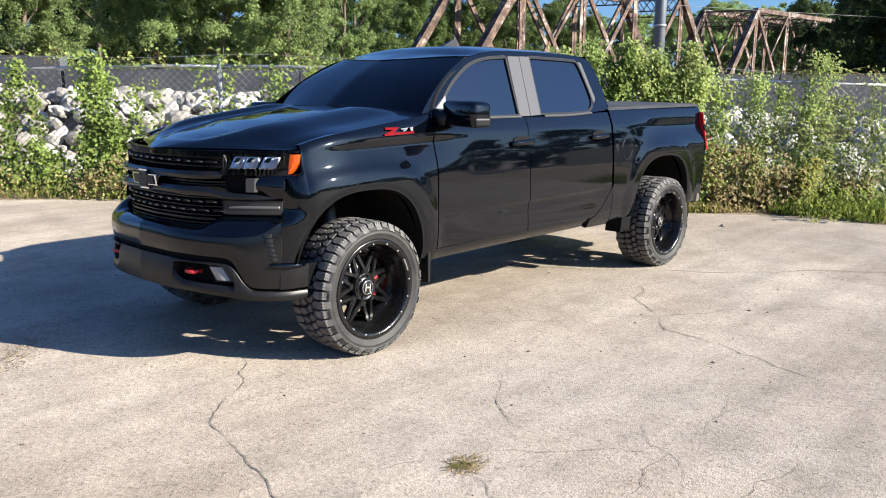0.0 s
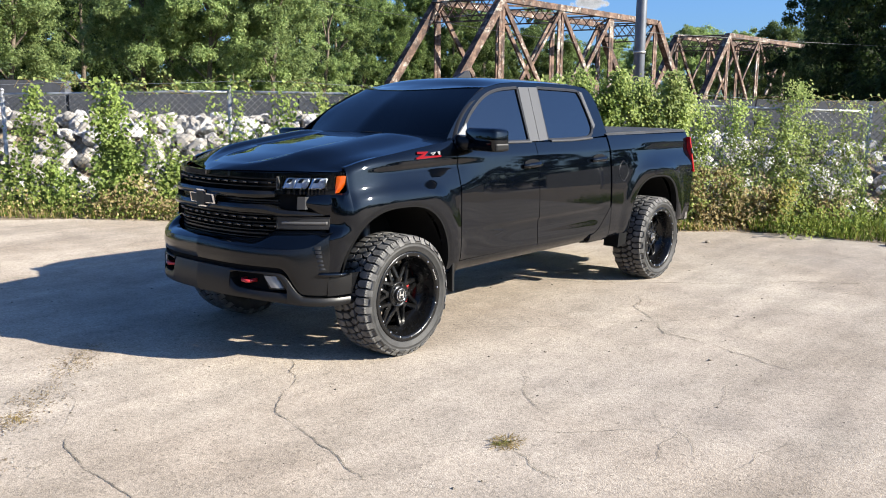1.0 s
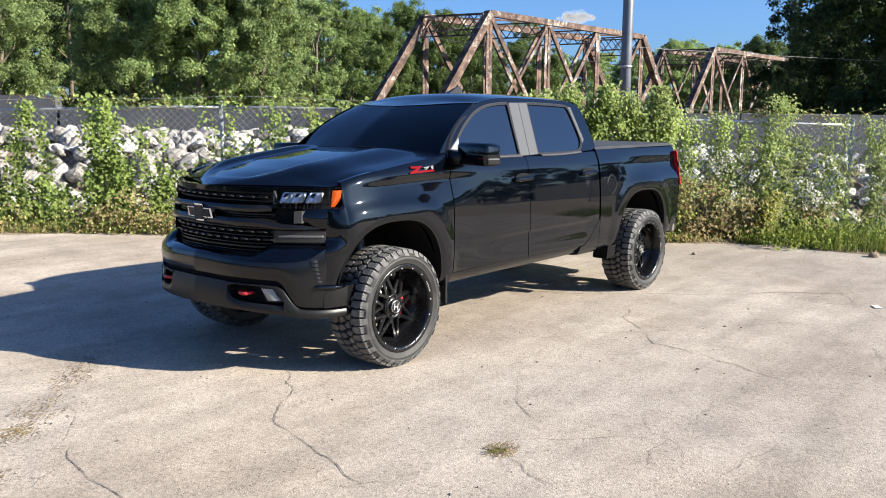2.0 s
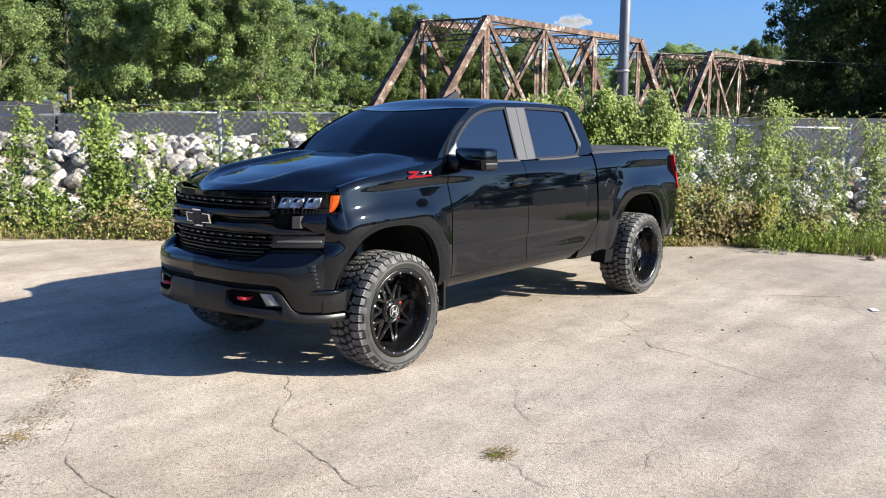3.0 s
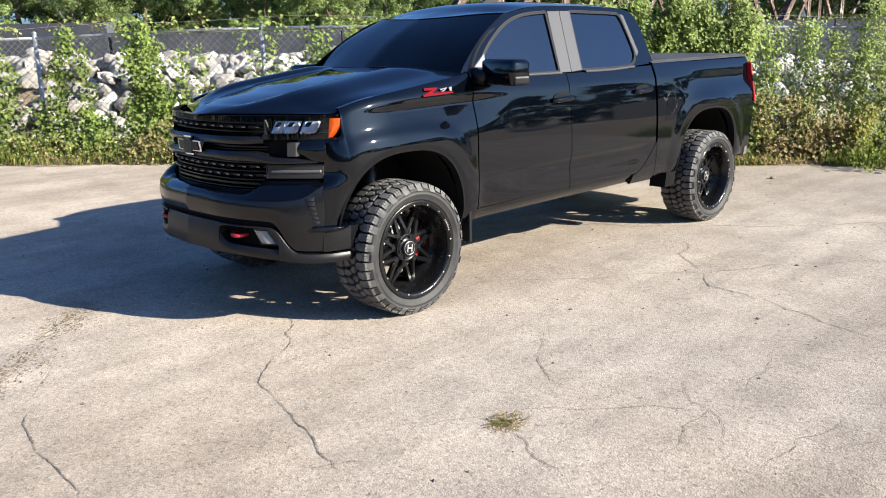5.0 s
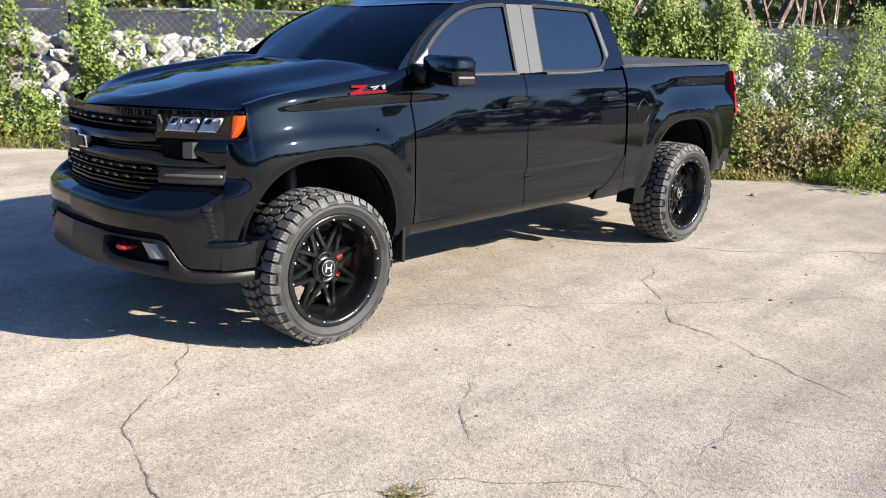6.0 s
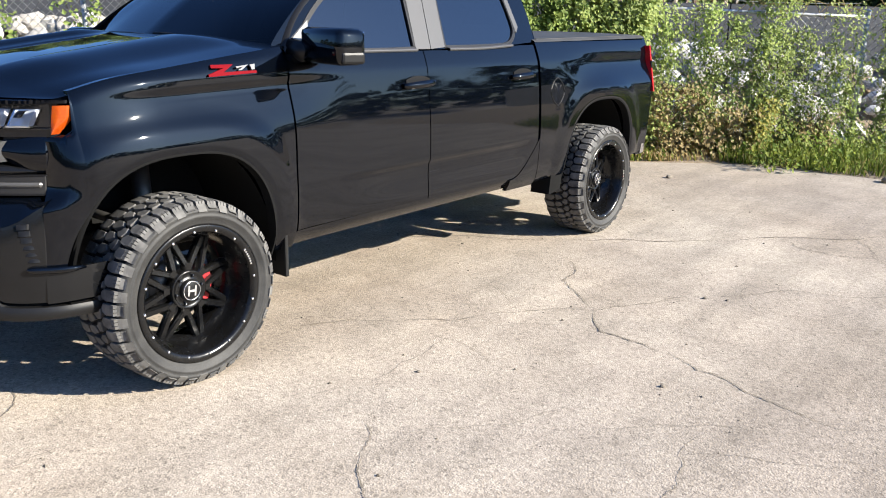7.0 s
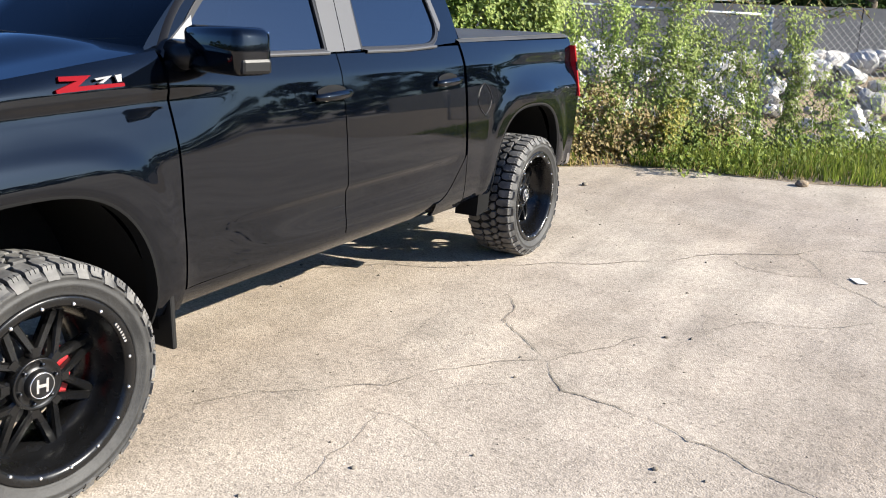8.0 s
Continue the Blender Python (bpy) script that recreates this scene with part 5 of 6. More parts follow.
band("valance_wing", valance_mat, 0.736, 0.953, val_lo, groove_lo, -0.008, 0.08, bump_x, 24, 6, 0.008)
band("lamp_pocket", well, 0.33, 0.745, lambda h: 0.515, lambda h: 0.66, -0.075, 0.02, bump_x, 14, 3)
part("skid_lip", sheet(lin(-0.93, 0.93, 40), lin(0, 1, 4), lambda h, v: face(h, val_lo(abs(h)) + 0.006 - 0.02 * v, -0.02 - 0.16 * v, bump_x)), matte, truck)
for s in (1, -1):
    for name, mat, grow, off, label in (("fog_lamp", lamp_white, 0.0, -0.016, "clear slanted fog lamp"), ("fog_bezel", satin, 0.012, -0.026, "")):
        bm = sheet(lin(0, 1, 8), lin(0, 1, 6), lambda u, v: face(s * (0.640 - 0.048 * v - grow + (0.072 + 2 * grow) * u), 0.560 - grow + (0.076 + 2 * grow) * v, off + 0.006 * math.sin(math.pi * u), bump_x), (0.04, 0, 0))
        part(name, bm, mat, truck, label)
    bm = bmesh.new()
    p = face(s * 0.455, 0.596, -0.020, bump_x)
    tube(bm, [p + Vector((0.06, -0.045 * s, 0)), p + Vector((0.0, -0.042 * s, 0)), p + Vector((-0.012, -0.02 * s, 0)), p + Vector((-0.008, 0.02 * s, 0)), p + Vector((0.012, 0.046 * s, 0)), p + Vector((0.07, 0.048 * s, 0))], 0.013, 8)
    part("tow_hook", bm, hook_red, truck, "red tow hook")
    for k in range(6):
        z = 0.680 + 0.027 * k
        bm = sheet(lin(0, 1, 5), lin(0, 1, 3), lambda u, v: face(s * (0.874 - 0.004 * k + 0.022 * u), z + 0.021 * v, 0.001 + 0.006 * (1 - v) * math.sin(math.pi * (0.1 + 0.8 * u)), bump_x), (0.02, 0, 0))
        part("air_vent_slat", bm, satin, bumper)
    bm = bmesh.new()
    tube(bm, [face(s * h, 0.652 - 0.010 * step(0.87, 0.95, h), 0.012, bump_x) for h in lin(0.872, 0.948, 8)], [0.006, 0.013, 0.014, 0.014, 0.014, 0.014, 0.014, 0.013, 0.006], 10)
    part("bumper_step", bm, paint, bumper)


# the fender's front corner, from the bumper's edge round to the flank
def fender_corner(s):
    def f(u, v):
        x = -0.60 + 0.126 * u
        top = 1.172 + (seam(-0.474) - 1.172) * step(0.30, 0.72, u)
        z0 = max(arch_z(x, AXF) or 0.0, 0.648)
        z = z0 + (top - z0) * v
        w = step(0.965, 0.88, z)
        a = face(0.906, z, 0.0, bump_x).lerp(face(0.853 + 0.053 * step(1.160, 1.178, z), z, 0.002, nose_x), 1 - w)
        e = P(-0.474, hw(-0.474, z), z)
        h_a, h_e = YC - a.y, YC - e.y
        c = P(a.x + (e.x - a.x) * 0.34, h_a + (h_e - h_a) * 0.82, z)
        p = a * (1 - u) ** 2 + c * 2 * u * (1 - u) + e * u * u
        return P(p.x, YC - p.y, z, s)
    return sheet(lin(0, 1, 22), lin(0, 1, 40), f, lambda c: (0.01, 0.03 * (1 if c.y < YC else -1), 0))


both("fender_corner", fender_corner, paint, truck)

# mirrors, handles, badges ---------------------------------------------------
for s, mz in ((-1, 1.503), (1, 1.462)):
    bm = bmesh.new()
    box(bm, -0.085, 0.085, -0.165, 0.165, -0.082, 0.088, 0.034, Matrix.Translation(P(0.755, 1.105, mz, s)) @ pose(0, 0, 0, 0, 0, 8 * s))
    for v in bm.verts:
        t = (v.co - P(0.755, 1.105, mz, s)).y * s
        v.co.z += 0.10 * t * -0.12
    mir = part("mirror", bm, paint, truck, "gloss black door mirror", True)
    bm = bmesh.new()
    box(bm, 0.0, 0.012, -0.14, 0.14, -0.068, 0.072, 0.004, Matrix.Translation(P(0.840, 1.105, mz, s)) @ pose(0, 0, 0, 0, 0, 8 * s))
    part("mirror_glass", bm, mirror_glass, mir)
    bm = bmesh.new()
    box(bm, -0.0875, 0.05, -0.03, 0.03, -0.030, 0.028, 0.014, Matrix.Translation(P(0.758, 1.105 + 0.142, mz - 0.048, s)) @ pose(0, 0, 0, 0, 0, 8 * s))
    part("turn_lamp", bm, satin, mir, "smoked mirror turn lamp")
    bm = bmesh.new()
    tube(bm, [P(0.70, 0.87, 1.475, s), P(0.715, 0.93, 1.475, s), P(0.74, 1.0, 1.485, s)], [0.062, 0.052, 0.045], 12)
    part("mirror_arm", bm, satin, mir)
    for x in (1.44, 2.53):
        z = 1.272 if x < 2 else 1.280
        own = (door_f if x < 2 else door_r)[0 if s < 0 else 1]
        h = hw(x + 0.12, z)
        bm = bmesh.new()
        tube(bm, [P(x + t * 0.27, h + 0.006 + 0.034 * math.sin(math.pi * min(1, max(0, (t - 0.02) / 0.96))) ** 0.5, z + 0.012 * t, s) for t in lin(0, 1, 14)], [0.016 + 0.006 * math.sin(math.pi * t) for t in lin(0, 1, 14)], 10)
        grip = part("door_handle", bm, paint, own, "gloss black pull handle")
        bm = bmesh.new()
        tube(bm, [P(x + t * 0.27, h + 0.010 + 0.034 * math.sin(math.pi * t) ** 0.5, z - 0.014 + 0.012 * t, s) for t in lin(0.15, 0.88, 8)], 0.0055, 6)
        part("handle_insert", bm, chrome, grip, "thin bright strip")
        bm = sheet(lin(0, 1, 12), lin(-1, 1, 6), lambda t, k: P(x + 0.03 + 0.21 * t, hw(x + 0.03 + 0.21 * t, z) + 0.0022, z + 0.006 + k * 0.046 * math.sin(math.pi * (0.08 + 0.84 * t)) ** 0.4, s))
        part("handle_cup", bm, satin, own)
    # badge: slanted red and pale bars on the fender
    def badge_bar(pts, mat, off):
        bm = bmesh.new()
        f = bm.faces.new([bm.verts.new(P(0.134 + 0.875 * x, hw(0.134 + 0.875 * x, 1.374 + 0.82 * z) + off, 1.374 + 0.82 * z, s)) for x, z in pts])
        r = bmesh.ops.extrude_face_region(bm, geom=[f])
        bmesh.ops.translate(bm, vec=(0, -s * 0.008, 0), verts=[g for g in r["geom"] if isinstance(g, bmesh.types.BMVert)])
        return bm
    L = 0.305
    pts_r = [(0.0, 0.0), (L, 0.012), (L, 0.026), (0.095, 0.022), (0.165, 0.062), (0.03, 0.062), (0.025, 0.045), (0.10, 0.043), (0.0, 0.012)]
    bd = part("badge", badge_bar(pts_r, red_mat, 0.012), red_mat, truck, "red and silver slanted fender badge")
    part("badge_bar", badge_bar([(0.175, 0.05), (0.255, 0.058), (0.205, 0.030), (0.185, 0.030), (0.222, 0.048), (0.178, 0.042)], badge_silver, 0.016), badge_silver, bd)
    part("badge_bar", badge_bar([(0.268, 0.058), (0.300, 0.062), (0.292, 0.032), (0.272, 0.031)], badge_silver, 0.016), badge_silver, bd)
    # mud flaps
    bm = bmesh.new()
    box(bm, 0.52, 0.545, YC + s * 0.80, YC + s * 0.985, 0.36, 0.66, 0.008)
    part("mud_flap", bm, matte, truck, "black rubber mud flap")
    bm = sheet(lin(0, 1, 6), lin(0, 1, 8), lambda u, v: P(3.09 + 0.16 * u + 0.03 * v, hw(3.2, 0.6) - 0.025 + 0.006 * math.sin(3.14 * u), 0.40 + 0.02 * u + (0.20 - 0.02 * u) * v, s), lambda c: (0, 0.16 * (1 if c.y < YC else -1), 0))
    part("mud_flap", bm, well, truck, "black moulded mud flap")

# fuel door on the left bed side
bm = bmesh.new()
cx, cz = 3.12, 1.155
rim = [(cx + 0.095 * math.cos(a) * (abs(math.cos(a)) + abs(math.sin(a))) ** -0.4, cz + 0.10 * math.sin(a) * (abs(math.cos(a)) + abs(math.sin(a))) ** -0.4) for a in lin(0, 2 * math.pi, 28)[:-1]]
tube(bm, [P(x, hw(x, z) + 0.0005, z) for x, z in rim + rim[:1]], 0.0035, 5, False)
part("fuel_door", bm, satin, truck, "seam of the fuel filler door")

# tonneau, tailgate, rear lamps, rear bumper
bm = sheet(lin(2.955, 4.60, 16), lin(-1, 1, 16), lambda x, u: P(x, 0.865 * u, 1.520 + 0.014 * (x - 2.9) + 0.012 * (1 - u * u)), (0, 0, -0.02))
part("tonneau_cover", bm, tonneau_mat, truck, "black soft tonneau cover")
for s in (-1, 1):
    bm = sheet(lin(2.90, 4.61, 20), lin(0, 1, 5), lambda x, v: P(x, hw(x, 1.49) - 0.002 - 0.05 * v, 1.499 + 0.012 * (x - 2.88) + 0.02 * math.sin(math.pi * 0.6 * v), s))
    part("bed_rail", bm, tonneau_mat, truck, "black bed rail cap")
    body = sheet(lin(0, 1, 8), lin(0, 1, 10), lambda u, v: P(4.590 + 0.066 * u + 0.022 * (1 - v), 1.020 - 0.060 * v - 0.03 * u ** 2.5, 1.08 + 0.38 * v, s), lambda k: (0.0, 0.05 * (1 if k.y < YC else -1), 0))
    tail = part("tail_light", body, tail_red, truck, "red tail light with a smoked middle band")
    bm = sheet(lin(-0.02, 1.03, 6), lin(0.52, 0.68, 4), lambda u, v: P(4.590 + 0.066 * u + 0.022 * (1 - v), 1.024 - 0.060 * v - 0.03 * max(0, u) ** 2.5, 1.08 + 0.38 * v, s), lambda k: (0.0, 0.01 * (1 if k.y < YC else -1), 0))
    part("smoked_band", bm, lamp_case, tail, "smoked black lens band")
part("tailgate", sheet(lin(-0.86, 0.86, 12), lin(0.70, 1.51, 8), lambda h, z: P(4.655 - 0.03 * (z - 0.7), h, z), (-0.04, 0, 0)), paint, truck)
bm = sheet(lin(-0.95, 0.95, 40), lin(0, 1, 8), lambda h, v: P(4.84 - 0.20 * abs(h / 0.95) ** 5 + 0.02 * math.sin(3.1 * v), h, 0.54 + 0.20 * v), (-0.14, 0, 0))
part("rear_bumper", bm, bumper_mat, truck, "dark rear bumper")
for s in (-1, 1):
    bm = sheet(lin(4.56, 4.80, 12), lin(0, 1, 8), lambda x, v: P(x, 0.962 - 1.2 * max(0, x - 4.60) ** 1.6 + 0.012 * math.sin(math.pi * v), 0.55 + 0.21 * v, s), lambda k: (0, 0.04 * (1 if k.y < YC else -1), 0))
    part("bumper_end", bm, chrome, truck, "dark chrome bumper end")

# under the truck
bm = bmesh.new()
for s in (-1, 1):
    box(bm, -0.70, 4.6, YC + s * 0.38, YC + s * 0.48, 0.50, 0.64, 0.01)
part("frame", bm, matte, truck)
bm = bmesh.new()
box(bm, 0.62, 2.88, YC - 0.84, YC + 0.84, 0.53, 0.62)
box(bm, 2.9, 4.6, YC - 0.55, YC + 0.55, 0.72, 0.80)
box(bm, -0.62, 0.62, YC - 0.42, YC + 0.42, 0.56, 1.30)
part("floor_pan", bm, well, truck)
for x in (AXF, AXR):
    bm = bmesh.new()
    tube(bm, [P(x, 0.72, 0.42), P(x, -0.72, 0.42)], 0.045, 12)
    bmesh.ops.create_uvsphere(bm, u_segments=14, v_segments=10, radius=0.15, matrix=Matrix.Translation(P(x, 0.12, 0.42)))
    part("axle", bm, matte, truck, "", True)
for s in (-1, 1):
    bm = bmesh.new()
    tube(bm, [P(-0.02, 0.42, 0.72, s), P(AXF - 0.02, 0.74, 0.66, s)], 0.028, 8)
    tube(bm, [P(-0.22, 0.42, 0.75, s), P(AXF - 0.02, 0.74, 0.66, s)], 0.024, 8)
    tube(bm, [P(AXF + 0.06, 0.52, 1.02, s), P(AXF + 0.03, 0.62, 0.40, s)], 0.045, 10)
    part("suspension_arm", bm, steel_disc, truck)


# wheels -------------------------------------------------------------------
def mesh_of(name, bm, mat, smooth=False):
    bmesh.ops.recalc_face_normals(bm, faces=bm.faces)
    if smooth:
        for f in bm.faces:
            f.smooth = True
    me = bpy.data.meshes.new(name)
    bm.to_mesh(me)
    bm.free()
    me.materials.append(mat)
    return me


def lathe(profile, n=72, bm=None):
    """Turn (radius, y) points round the wheel's axle."""
    bm = bm or bmesh.new()
    rings = [[bm.verts.new((r * math.cos(2 * math.pi * k / n), y, r * math.sin(2 * math.pi * k / n))) for k in range(n)] for r, y in profile]
    for r0, r1 in zip(rings, rings[1:]):
        for k in range(n):
            bm.faces.new((r0[k], r0[(k + 1) % n], r1[(k + 1) % n], r1[k])).smooth = True
    return bm


def tyre_mesh():
    R = RW - 0.014
    prof = [(0.308, 0.030), (0.314, 0.006), (0.322, -0.006), (0.325, -0.010), (0.330, -0.010), (0.333, -0.012), (0.352, -0.018), (0.355, -0.021), (0.362, -0.021), (0.365, -0.019), (0.378, -0.017), (0.381, -0.020), (0.388, -0.017), (0.394, -0.012), (R - 0.010, 0.002), (R - 0.006, 0.012)]
    far = [(R - 0.006, 0.298), (R - 0.012, 0.306), (0.38, 0.322), (0.34, 0.328), (0.30, 0.30)]
    bm = lathe(prof, 96)
    lathe(far, 96, bm)
    return mesh_of("tyre", bm, rubber)


def tread_base_mesh():
    R = RW - 0.014
    return mesh_of("tread_base", lathe([(R - 0.006, 0.012), (R - 0.004, 0.040), (R - 0.003, 0.155), (R - 0.004, 0.270), (R - 0.006, 0.298)], 96), groove_rubber)


def tread_mesh():
    R = RW - 0.014
    bm = bmesh.new()

    def block(outline, h=0.016):
        """A raised tread block; its outline is in steps of angle and width."""
        n = len(outline)
        ca, cy = sum(p[0] for p in outline) / n, sum(p[1] for p in outline) / n
        rows = []
        for lift, k in ((-0.004, 0.96), (h - 0.002, 0.93), (h, 0.85)):
            row = []
            for a, y in outline:
                aa, yy = ca + (a - ca) * k, cy + (y - cy) * k
                rr = R + lift - 0.14 * max(0, abs(yy - 0.155) - 0.110)
                row.append(bm.verts.new((rr * math.cos(aa), yy, rr * math.sin(aa))))
            rows.append(row)
        for lo, hi in zip(rows, rows[1:]):
            for k in range(n):
                bm.faces.new((lo[k], lo[(k + 1) % n], hi[(k + 1) % n], hi[k]))
        bm.faces.new(rows[-1])

    n = 44
    st = 2 * math.pi / n
    for k in range(n):
        a = k * st
        o = 0.010 if k % 2 else 0.0
        block([(a, 0.020), (a + 0.80 * st, 0.020), (a + 0.88 * st, 0.052), (a + 0.74 * st, 0.080 + o), (a + 0.36 * st, 0.088 + o), (a + 0.02 * st, 0.076)])
        block([(a + 0.26 * st, 0.230 - o), (a + 0.62 * st, 0.222 - o), (a + 0.98 * st, 0.234), (a + 1.10 * st, 0.262), (a + 1.02 * st, 0.290), (a + 0.22 * st, 0.290)])
        block([(a + 0.52 * st, 0.096 + o), (a + 0.92 * st, 0.090 + o), (a + 1.34 * st, 0.104), (a + 1.40 * st, 0.130), (a + 1.04 * st, 0.154), (a + 0.86 * st, 0.136), (a + 0.60 * st, 0.130)])
        block([(a + 0.08 * st, 0.166), (a + 0.50 * st, 0.142), (a + 0.72 * st, 0.164), (a + 0.90 * st, 0.190), (a + 0.82 * st, 0.214 - o), (a + 0.40 * st, 0.218 - o), (a + 0.10 * st, 0.204)])
        for sgn, y0 in ((1, 0.0), (-1, 0.31)):
            turn = a if sgn > 0 else a + 0.22 * st
            # three siped fins at the lug's outer end
            for j in range(3):
                c0, c1 = turn + (0.01 + 0.27 * j) * st, turn + (0.235 + 0.27 * j) * st
                pts = [bm.verts.new((r * math.cos(aa), y0 + sgn * y, r * math.sin(aa))) for aa in (c0, c1) for r, y in ((R - 0.006, 0.024), (R + 0.0125, 0.024), (R + 0.009, 0.006), (R - 0.006, -0.001))]
                for f in ((0, 1, 2, 3), (7, 6, 5, 4), (1, 5, 6, 2), (2, 6, 7, 3)):
                    bm.faces.new([pts[i] for i in f])
            # the lug's foot on the side wall, long and short by turns
            ln = 0.034 if k % 2 else 0.020
            c0, c1 = turn + 0.03 * st, turn + 0.80 * st
            rows = [[bm.verts.new((r * math.cos(aa), y0 + sgn * (y + 0.0), r * math.sin(aa))) for aa in (c0, (c0 + c1) / 2, c1)] for r, y in ((R - 0.004, 0.000), (R - 0.016, -0.011), (R - ln, -0.024), (R - ln - 0.003, -0.014))]
            for lo, hi in zip(rows, rows[1:]):
                for i in range(2):
                    bm.faces.new((lo[i], lo[i + 1], hi[i + 1], hi[i]))
            for i in (0, 2):
                inner = [bm.verts.new(r[i].co + Vector((0, sgn * 0.014, 0))) for r in rows]
                for i0 in range(3):
                    bm.faces.new((rows[i0][i], rows[i0 + 1][i], inner[i0 + 1], inner[i0]))
    return mesh_of("tread", bm, tread_mat)


def rim_mesh():
    prof = [(0.310, 0.030), (0.320, 0.004), (0.320, -0.008), (0.314, -0.012), (0.300, -0.012), (0.284, -0.006), (0.280, 0.010), (0.275, 0.022), (0.260, 0.070), (0.252, 0.135), (0.243, 0.140), (0.238, 0.27), (0.290, 0.30)]
    return mesh_of("wheel", lathe(prof, 96), rim_mat)


def spoke_mesh():
    """One forked spoke: a broad stem at the hub that splits into two arms."""
    bm = bmesh.new()

    def arm(pts, thick):
        rows = []
        for r, a, y, w in pts:
            c = Vector((r * math.cos(a), y, r * math.sin(a)))
            sd = Vector((-math.sin(a), 0, math.cos(a)))
            rows.append([bm.verts.new(c + sd * w * k + Vector((0, t, 0))) for k, t in ((-0.5, 0.010), (-0.30, 0), (0.30, 0), (0.5, 0.010), (0.5, thick), (-0.5, thick))])
        for r0, r1 in zip(rows, rows[1:]):
            for k in range(6):
                bm.faces.new((r0[k], r0[(k + 1) % 6], r1[(k + 1) % 6], r1[k]))
        bm.faces.new(rows[0][::-1])
        bm.faces.new(rows[-1])

    arm([(0.070, 0, 0.097, 0.040), (0.124, 0, 0.099, 0.050)], 0.035)
    for sg in (-1, 1):
        arm([(0.108, sg * 0.07, 0.099, 0.033), (0.256, sg * 0.345, 0.124, 0.037)], 0.032)
    return mesh_of("spoke", bm, rim_mat)


def small(name, prof, mat, n=12):
    return mesh_of(name, lathe(prof, n), mat)


TYRE, TREAD_BASE, TREAD, RIM, SPOKE = tyre_mesh(), tread_base_mesh(), tread_mesh(), rim_mesh(), spoke_mesh()
HUB = small("hub", [(0.0, 0.088), (0.054, 0.088), (0.058, 0.092), (0.078, 0.092), (0.084, 0.086), (0.090, 0.088), (0.092, 0.14)], rim_mat, 40)
CAP = small("hub_cap", [(0.0, 0.066), (0.044, 0.066), (0.049, 0.069), (0.053, 0.092)], satin, 32)
CAPRING = small("cap_ring", [(0.0420, 0.0655), (0.0420, 0.0645), (0.0446, 0.0645), (0.0450, 0.0665)], bolt_mat, 32)
BOLT = small("bolt", [(0.0, -0.006), (0.0048, -0.006), (0.0062, -0.003), (0.0062, 0.006)], bolt_mat, 8)
NUT = small("lug_nut", [(0.0, 0.0), (0.006, 0.001), (0.008, 0.004), (0.008, 0.03)], dark_chrome, 6)
bm = bmesh.new()
box(bm, -0.022, -0.013, 0.0635, 0.0665, -0.024, 0.024)
box(bm, 0.013, 0.022, 0.0635, 0.0665, -0.024, 0.024)
box(bm, -0.013, 0.013, 0.0635, 0.0665, -0.0055, 0.0055)
MARK = mesh_of("cap_mark", bm, bolt_mat)
bm = bmesh.new()
for i in range(7):
    a = radians(24 + 2.6 * i)
    box(bm, -0.005, 0.005, -0.0015, 0.0015, -0.0035, 0.0035, 0, pose(0.292 * math.cos(a), -0.011, 0.292 * math.sin(a), 0, -math.degrees(a), 0))
RIMTEXT = mesh_of("lip_lettering", bm, bolt_mat)
DISC = small("brake_disc", [(0.06, 0.165), (0.150, 0.165), (0.150, 0.190), (0.06, 0.190)], steel_disc, 48)
bm = bmesh.new()
for a in lin(-0.55, 0.40, 6):
    box(bm, 0.100, 0.160, 0.140, 0.20, -0.016, 0.016, 0.004, pose(0, 0, 0, 0, -math.degrees(a), 0))
CALIPER = mesh_of("brake_caliper", bm, hook_red)


def sub(name, me, parent, m=None, label=""):
    o = new(name, me)
    o.parent = parent
    if m is not None:
        o.matrix_local = m
    if label:
        tagged(o, label)
    return o


for k, (x, s) in enumerate(((AXF, -1), (AXR, -1), (AXF, 1), (AXR, 1))):
    spin = (7.0, 31.0, 15.0, 50.0)[k]
    y = -0.020 - YC if s < 0 else 2 * YC + 0.020 - YC
    place = Matrix.Translation((x - 1.9, y, RW - 0.002)) @ pose(0, 0, 0, 0, 0, 0 if s < 0 else 180)
    w = sub("wheel", RIM, truck, place @ pose(0, 0, 0, 0, spin, 0), "gloss black deep-dish alloy wheel with bright lip bolts")
    sub("tyre", TYRE, w, None, "dusty black mud-terrain tyre")
    sub("tread_base", TREAD_BASE, w, None, "groove floor of the tread, shade put into its dark colour")
    tagged(sub("tread", TREAD, w, None, "chunky tread blocks"), kind="stuff")
    for i in range(8):
        sub("spoke", SPOKE, w, pose(0, 0, 0, 0, 45 * i, 0))
    sub("hub", HUB, w)
    cap = sub("hub_cap", CAP, w)
    sub("cap_ring", CAPRING, w)
    sub("cap_mark", MARK, w)
    sub("lip_lettering", RIMTEXT, w)
    for i in range(16):
        a = 2 * math.pi * (i + 0.5) / 16
        if i != 1:
            sub("bolt", BOLT, w, pose(0.292 * math.cos(a), -0.010, 0.292 * math.sin(a)))
    for i in range(6):
        a = 2 * math.pi * i / 6 + 0.3
        sub("lug_nut", NUT, w, pose(0.068 * math.cos(a), 0.078, 0.068 * math.sin(a)))
    sub("brake_disc", DISC, truck, place)
    sub("brake_caliper", CALIPER, truck, place @ pose(0, 0, 0, 0, (0 if s < 0 else 180), 0), "red brake caliper")

